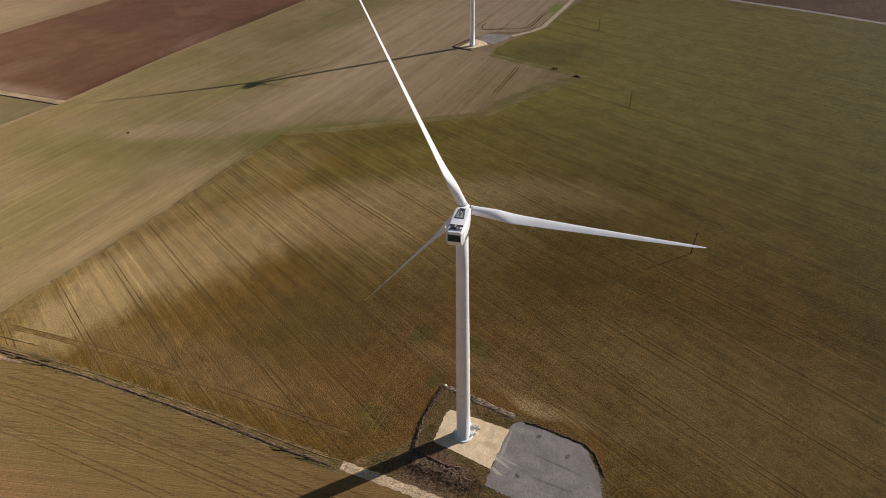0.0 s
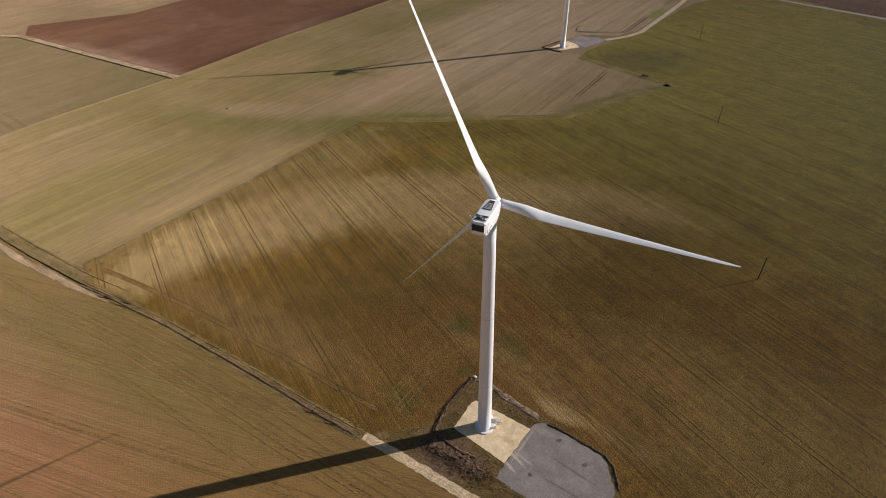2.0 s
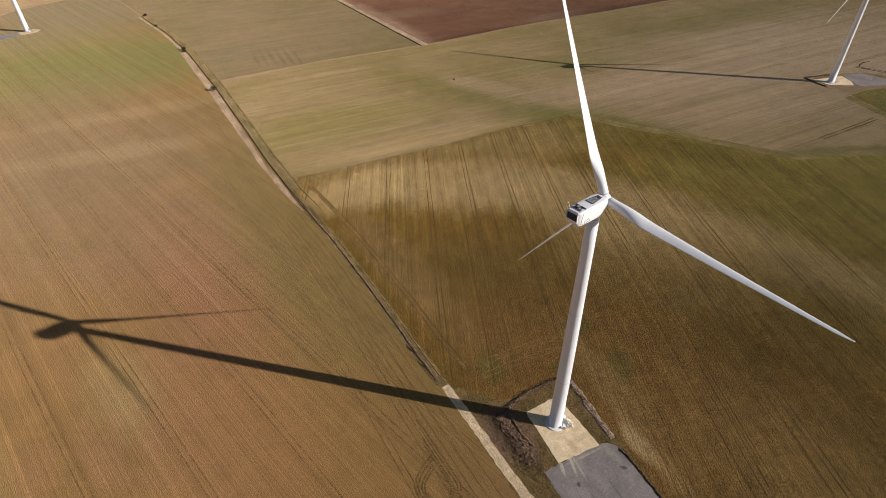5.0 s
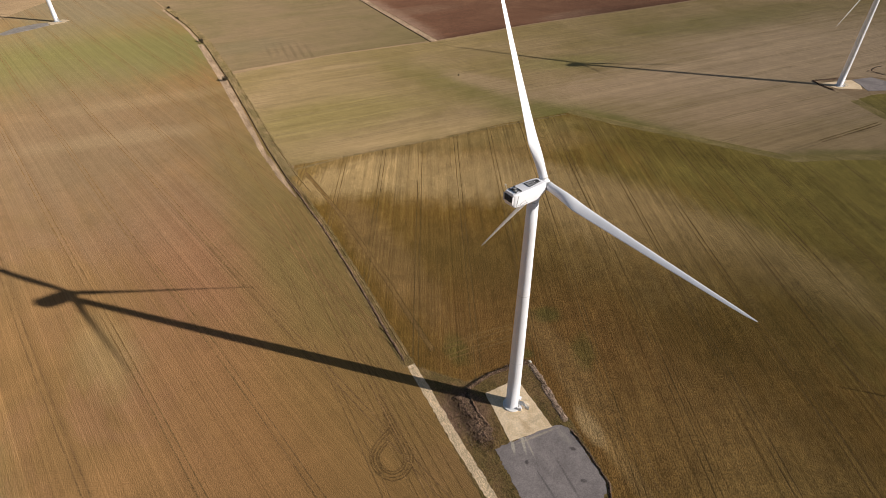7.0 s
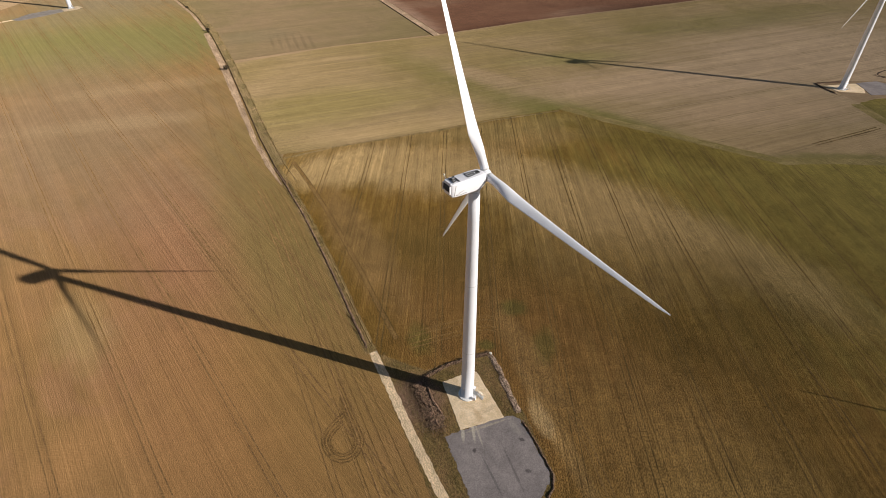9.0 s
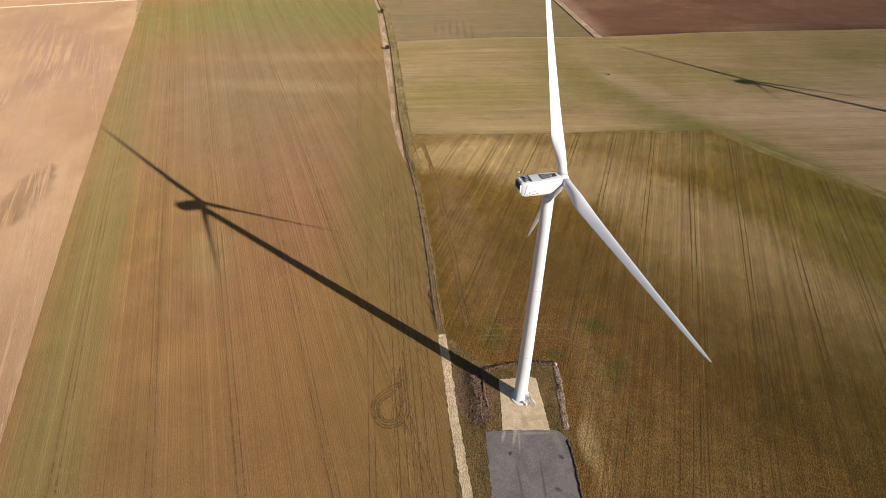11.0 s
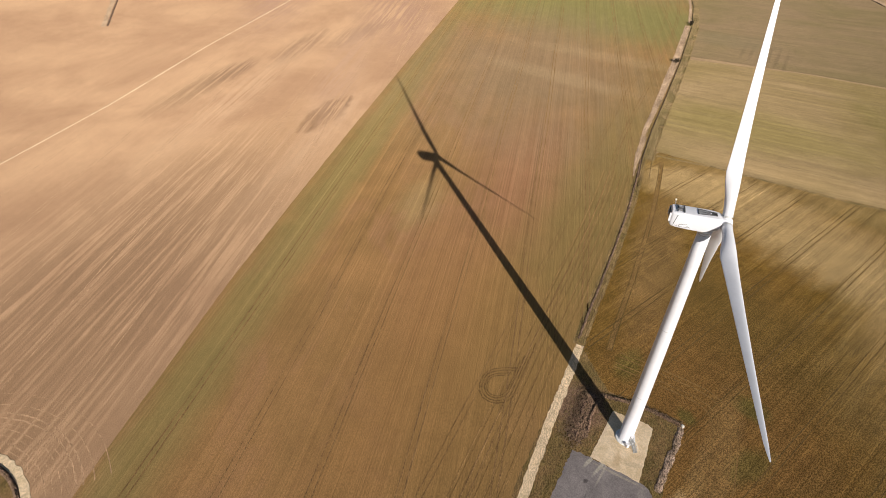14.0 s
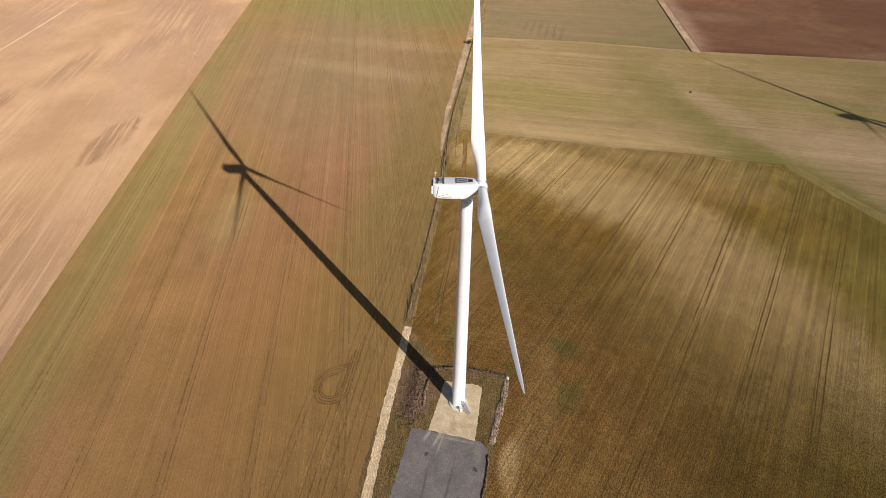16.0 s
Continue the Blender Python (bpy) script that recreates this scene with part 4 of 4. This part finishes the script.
def turbine(at, yaw, theta, label, door=True):
    ob = thing("wind_turbine", label, "wind turbine", "wind turbines in the fields", (*at, 0.0))
    # foundation and tower
    part("foundation", loft_bm([tube_ring(2.85, 0.0), tube_ring(2.85, 0.40), tube_ring(2.74, 0.50), tube_ring(2.0, 0.50)]), ring_mat, ob, "pale round concrete footing")
    rings = []
    for z, r in ((0.3, 2.12), (0.55, 2.12), (0.56, 2.02), (14, 1.95), (28, 1.84), (42, 1.70), (56, 1.55), (66, 1.44), (76.4, 1.33)):
        rings.append(tube_ring(r, z, 64))
    tower = part("tower", loft_bm(rings), tower_mat, ob, "tapered white steel tower", True)
    for z, r in ((21, 1.893), (47, 1.648), (75.6, 1.345)):
        part("flange", loft_bm([tube_ring(r + 0.012, z - 0.07, 64), tube_ring(r + 0.022, z - 0.05, 64), tube_ring(r + 0.022, z + 0.05, 64), tube_ring(r + 0.012, z + 0.07, 64)], False), joint_mat, tower, "thin grey section joint", True)
    if door:
        dr = part("door", box_bm((0.14, 0.95, 2.1), Matrix.Translation((2.03, 0, 3.0)), 0.03), mid_mat, ob, "grey steel tower door")
        part("handle", box_bm((0.06, 0.05, 0.2), Matrix.Translation((2.13, 0.35, 3.0)), 0.01), steel_mat, dr)
        part("canopy", box_bm((0.7, 1.3, 0.10), pose(2.3, 0, 4.25, 0, 8, 0), 0.03), white_mat, ob)
        part("landing", box_bm((1.3, 1.3, 0.09), Matrix.Translation((2.65, 0, 1.95)), 0.01), steel_mat, ob, "steel grating landing")
        for k in range(8):
            part("step", box_bm((0.27, 1.0, 0.045), Matrix.Translation((3.45 + 0.24 * k, 0, 1.74 - 0.212 * k))), steel_mat, ob)
        for s in (-0.55, 0.55):
            part("stringer", rod_bm((3.2, s, 1.95), (5.3, s, 0.12), 0.07), steel_mat, ob)
            part("handrail", rod_bm((3.2, s, 2.95), (5.3, s, 1.15), 0.04), steel_mat, ob)
            part("handrail", rod_bm((2.1, s, 2.95), (3.2, s, 2.95), 0.04), steel_mat, ob)
            for x, z in ((2.15, 1.95), (3.2, 1.95), (4.25, 1.05), (5.3, 0.16)):
                part("post", rod_bm((x, s, z if x != 5.3 else 0.12), (x, s, z + 1.0), 0.035), steel_mat, ob)
            part("leg", rod_bm((3.15, s, 0.15), (3.15, s, 1.95), 0.05), steel_mat, ob)
        part("cabinet", box_bm((0.9, 0.8, 1.25), pose(2.75, -1.35, 0.95), 0.05), white_mat, ob, "white equipment cabinet")
    # nacelle, +x towards the rotor
    head = Matrix.Translation((0, 0, HUB_Z)) @ pose(0, 0, 0, 0, 0, yaw)
    stations = [(-7.62, 1.30, -1.05, 1.30, 0.35), (-7.50, 1.50, -1.35, 1.62, 0.45), (-7.15, 1.68, -1.68, 1.74, 0.45), (-6.2, 1.74, -1.84, 1.78, 0.42),
                (-3.5, 1.76, -1.96, 1.80, 0.42), (-0.9, 1.76, -2.00, 1.80, 0.42), (0.0, 1.74, -1.72, 1.78, 0.42), (1.2, 1.66, -1.22, 1.72, 0.45), (1.9, 1.55, -0.98, 1.62, 0.5), (2.15, 1.35, -0.85, 1.42, 0.5)]
    nac = place(part("nacelle", loft_bm([rounded_rect(*s) for s in stations]), white_mat, ob, "white boxy nacelle housing", True), head)
    nac.data.shade_smooth()
    edge = nac.modifiers.new("edge", "EDGE_SPLIT")
    edge.split_angle = radians(34)
    part("yaw_ring", loft_bm([tube_ring(1.42, -2.45), tube_ring(1.50, -2.35), tube_ring(1.50, -1.8)]), white_mat, nac, "", True)
    # rear cooler: black recess, slats, white cheeks
    part("cooler", box_bm((0.22, 2.5, 1.55), Matrix.Translation((-7.62, 0, 0.42)), 0.04), black_mat, nac, "black cooler opening")
    for k in range(6):
        part("slat", box_bm((0.16, 2.4, 0.07), pose(-7.76, 0, -0.18 + 0.26 * k, 0, 28, 0)), dark_mat, nac)
    for s in (-1, 1):
        part("cheek", box_bm((0.55, 0.14, 2.0), pose(-7.62, 1.42 * s, 0.32), 0.06), white_mat, nac, "white cooler side cheek")
        bm = bmesh.new()
        add_box(bm, (0.10, 0.02, 2.5), pose(-6.55, 1.742 * s, 0.05, 0, 10, 0))
        add_box(bm, (0.45, 0.02, 0.10), pose(-6.15, 1.752 * s, -1.22, 0, -6, 0))
        part("groove", bm, black_mat, nac, "dark panel gap")
        bm = bmesh.new()
        for x, z, w, h, a in ((-4.9, -0.72, 1.5, 0.06, -14), (-4.6, -1.36, 2.1, 0.06, -4), (-5.6, -1.0, 0.06, 0.62, 10), (-3.75, -1.18, 0.75, 0.06, 26)):
            add_box(bm, (w, 0.02, h), pose(x, 1.768 * s, z, 0, a, 0))
        part("hatch_rim", bm, dark_mat, nac, "dark outline of a side hatch")
    part("roof_lip", box_bm((0.35, 2.6, 0.16), Matrix.Translation((-7.35, 0, 1.72)), 0.05), white_mat, nac)
    # roof gear
    part("hatch", box_bm((2.3, 1.35, 0.06), pose(-1.35, 0.05, 1.825), 0.02), mid_mat, nac, "grey roof hatch")
    bm = bmesh.new()
    for s in (-1, 1):
        add_box(bm, (3.6, 0.13, 0.12), pose(-0.7, 0.70 * s, 1.88, 0, 0, -7 * s))
        add_box(bm, (3.0, 0.09, 0.10), pose(-0.4, 0.24 * s, 1.89, 0, 0, 10 * s))
    add_box(bm, (0.14, 1.8, 0.12), pose(-2.5, 0, 1.88))
    part("hatch_frame", bm, dark_mat, nac, "dark frame round the roof hatch")
    bm = bmesh.new()
    add_box(bm, (1.0, 1.0, 0.06), pose(0.6, 0, 1.785))
    part("hatch_gap", bm, black_mat, nac, "dark open hatch")
    bm = bmesh.new()
    add_box(bm, (0.2, 2.7, 0.2), pose(-5.2, 0, 1.92))
    add_box(bm, (0.18, 2.4, 0.16), pose(-6.5, 0, 1.90))
    add_box(bm, (1.3, 0.18, 0.14), pose(-5.85, 0.75, 1.90))
    add_box(bm, (1.3, 0.18, 0.14), pose(-5.85, -0.75, 1.90))
    part("roof_rail", bm, dark_mat, nac, "dark roof rails")
    part("vent_box", box_bm((0.75, 0.7, 0.42), pose(-5.95, 0.1, 2.0), 0.04), dark_mat, nac, "dark roof vent box")
    part("vent_cap", box_bm((0.85, 0.34, 0.06), pose(-5.9, 0.1, 2.25), 0.01), mid_mat, nac)
    lamp_arm = part("lamp_mast", rod_bm((-6.9, 1.35, 1.6), (-7.05, 1.95, 2.5), 0.05), steel_mat, nac)
    bm = bmesh.new()
    bmesh.ops.create_uvsphere(bm, u_segments=14, v_segments=10, radius=0.22, matrix=Matrix.Translation((-7.05, 1.95, 2.62)))
    part("warning_lamp", bm, lamp_mat, nac, "pale round warning lamp", True)
    part("wind_vane", rod_bm((-6.9, -1.2, 1.7), (-6.9, -1.45, 2.6), 0.04), steel_mat, nac)
    # rotor
    tilt = head @ pose(0, 0, 0, 0, -6.4, 0) @ Matrix.Translation((OVERHANG, 0, 0))
    hub_rings = []
    for x, r in ((-1.15, 0.95), (-1.0, 1.16), (-0.5, 1.28), (0.2, 1.28), (0.65, 1.14), (0.98, 0.84), (1.15, 0.48), (1.22, 0.15)):
        hub_rings.append([(x, b, a) for a, b, _ in tube_ring(r, 0, 40)])
    hub = place(part("hub", loft_bm(hub_rings), white_mat, ob, "rounded white rotor hub", True), tilt)
    part("hub_gap", loft_bm([[(x, b, a) for a, b, _ in tube_ring(r, 0, 32)] for x, r in ((-1.3, 0.95), (-1.1, 0.98))]), dark_mat, hub, "dark gap behind the hub")
    blade_mesh = None
    for i in range(3):
        # angle measured from the horizontal, to the right when seen from behind
        m = tilt @ Matrix.Rotation(radians(90 - (theta - 120 * i)), 4, "X")
        if blade_mesh is None:
            bl = part("blade", blade_bm(), white_mat, ob, "long tapered white rotor blade, feathered", True)
            blade_mesh = bl.data
        else:
            bl = tagged(new("blade", blade_mesh), "long tapered white rotor blade, feathered")
            bl.parent = ob
        place(bl, m)
        collar = place(part("collar", loft_bm([tube_ring(1.06, 1.12, 40), tube_ring(1.10, 1.2, 40), tube_ring(1.10, 1.42, 40), tube_ring(1.06, 1.5, 40)], False), joint_mat, bl, "grey blade root collar", True), Matrix.Identity(4))
    return ob


turbine((0, 0), 52.8, 113.0, "tall white wind turbine with feathered blades at rest")
turbine((164.7, 326.5), 52.5, 246.0, "tall white wind turbine standing in the far stubble")
turbine((-527.8, 319.6), 52.5, 150.0, "distant white wind turbine beyond the sown field")

# pads of the other turbines
slab("turbine_pad", [(154, 329), (167, 336), (176, 341), (179, 331), (178, 323), (162, 320.5)], 0.15, pad_mat, "pale sandy pad under the far turbine", "pad", step=1.0, jitter=0.25, seed=81)
slab("crane_pad", [(176.6, 342), (191, 351), (200, 344), (208, 334), (194, 326), (181, 321), (179.4, 331)], 0.12, gravel_mat, "grey gravel crane pad beside the far turbine", "pad", step=1.0, jitter=0.3, seed=82)
ridge("earth_bank", dense([(160, 315), (153, 324), (149.5, 332), (160, 338), (172, 343.5)], 0.8), 1.5, 0.7, earth_mat, "dark rough earth bank round the far pad", seed=83, lumps=0.8)
far_rut = smooth_line([(191, 364), (201, 359), (217, 352), (229, 347.5), (239, 353), (258, 370), (274, 384)], 8)
end_rut = smooth_line([(314, 418), (339, 439), (362, 460)], 8)
hook_rut = smooth_line([(203, 358), (195, 365), (199, 374), (206, 380)], 8)
lines_mesh("wheel_tracks", [far_rut, shifted(far_rut, 2.6), end_rut, shifted(end_rut, 2.4), hook_rut], [1.2, 0.9, 0.8, 0.8, 1.1], 0.075, mud_mat, "dark muddy ruts behind the far turbine pad", 84)
pass_rut = smooth_line([(172, 266), (152, 247), (132, 229)], 8)
lines_mesh("wheel_tracks", [pass_rut, shifted(pass_rut, 2.2)], [0.7, 0.7], 0.075, rut_mat, "dark tractor wheel tracks in the stubble corner", 87)
slab("turbine_pad", [(-533.9, 313.3), (-529, 327.1), (-519.5, 326.9), (-517.2, 318.4), (-523.3, 307.9)], 0.15, pad_mat, "pale sandy pad under the distant turbine", "pad", step=1.5, jitter=0.4, seed=85)
slab("crane_pad", [(-545.3, 268), (-549, 289.2), (-542.2, 307.1), (-533.9, 313.3), (-523.2, 306.8), (-528, 286.8), (-535.8, 267.9)], 0.12, pale_gravel_mat, "grey gravel crane pad beside the distant turbine", "pad", step=1.5, jitter=0.4, seed=86)


# ---- standing crop: low tufts in seed rows, near the turbine ----
def crop_tufts(name, poly, centre, reach, angle, gap, along, height, material, label, seed, keep_out=(), passes=None):
    rng = np.random.default_rng(seed)
    n_rows, n_along = int(2 * reach / gap), int(2 * reach / along)
    v, u = np.meshgrid((np.arange(n_rows) - n_rows / 2) * gap, (np.arange(n_along) - n_along / 2) * along, indexing="ij")
    u = u + rng.uniform(-0.5, 0.5, u.shape) * along
    v = v + rng.normal(0, 0.10, v.shape) * gap
    ca, sa = math.cos(radians(angle)), math.sin(radians(angle))
    # rows lie on one fixed grid through the origin
    x = (u * ca - v * sa + centre[0]).ravel()
    y = (u * sa + v * ca + centre[1]).ravel()
    d = np.hypot(x - centre[0], y - centre[1]) / reach
    ok = rng.uniform(0, 1, x.shape) > np.clip((d - 0.55) / 0.45, 0, 1)

    def within(pts):
        odd = np.zeros(x.shape, bool)
        for (ax, ay), (bx, by) in zip(pts, pts[1:] + pts[:1]):
            if ay == by:
                continue
            odd ^= ((ay > y) != (by > y)) & (x < (bx - ax) * (y - ay) / (by - ay) + ax)
        return odd

    if passes:
        first, gap_between, half = passes
        off = (-sa * x + ca * y - first + gap_between / 2) % gap_between - gap_between / 2
        ok &= np.abs(np.abs(off) - half) > 0.45
    ok &= within(poly)
    for pts in keep_out:
        ok &= ~within(pts)
    x, y = x[ok], y[ok]
    k = len(x)
    h = height * rng.uniform(0.45, 1.3, k)
    w = h * rng.uniform(0.55, 1.0, k)
    a = rng.uniform(0, 2 * np.pi, k)
    co = np.zeros((k, 4, 3))
    for i in range(3):
        co[:, i, 0] = x + w * np.cos(a + i * 2.0944)
        co[:, i, 1] = y + w * np.sin(a + i * 2.0944)
        co[:, i, 2] = 0.055
    co[:, 3, 0] = x + rng.normal(0, 0.3, k) * h
    co[:, 3, 1] = y + rng.normal(0, 0.3, k) * h
    co[:, 3, 2] = 0.06 + h
    tri = np.array([(0, 1, 3), (1, 2, 3), (2, 0, 3)])
    loops = (np.arange(k)[:, None, None] * 4 + tri[None]).ravel()
    me = bpy.data.meshes.new(name)
    me.vertices.add(4 * k)
    me.vertices.foreach_set("co", co.ravel())
    me.loops.add(9 * k)
    me.loops.foreach_set("vertex_index", loops.astype(np.int32))
    me.polygons.add(3 * k)
    me.polygons.foreach_set("loop_start", (np.arange(3 * k) * 3).astype(np.int32))
    me.update(calc_edges=True)
    me.materials.append(material)
    return tagged(new(name, me), label, "crop", "", "stuff")


crop_tufts("crop_rows", MAIN, (10, 50), 175, -71.3, 0.62, 0.55, 0.16, main_mat, "short brown green winter crop in rows", 91, ([(-37, 8), (-16, 5), (1, 21), (19, 0), (33, -19), (29, -34), (23, -47), (20, -53), (-14, -18)], shifted(curve_round, -0.6) + shifted(curve_round, 7.5)[::-1], shifted(east_head, 9.4) + shifted(east_head, 12.6)[::-1]), (10.9, 20.7, 0.95))
crop_tufts("crop_rows", WEST, (-85, -25), 170, -31.0, 1.1, 0.42, 0.055, west_mat, "short sparse sown crop in rows", 92, (tear[0],), (-181, 24.2, 0.95))

# dark bank in the far tan field
ridge("earth_bank", dense([(-652.4, -203.4), (-590.2, -200.8), (-489.3, -198.1)], 2.0), 2.2, 0.8, earth_mat, "dark weedy bank in the bare tan field", seed=95, lumps=0.7)
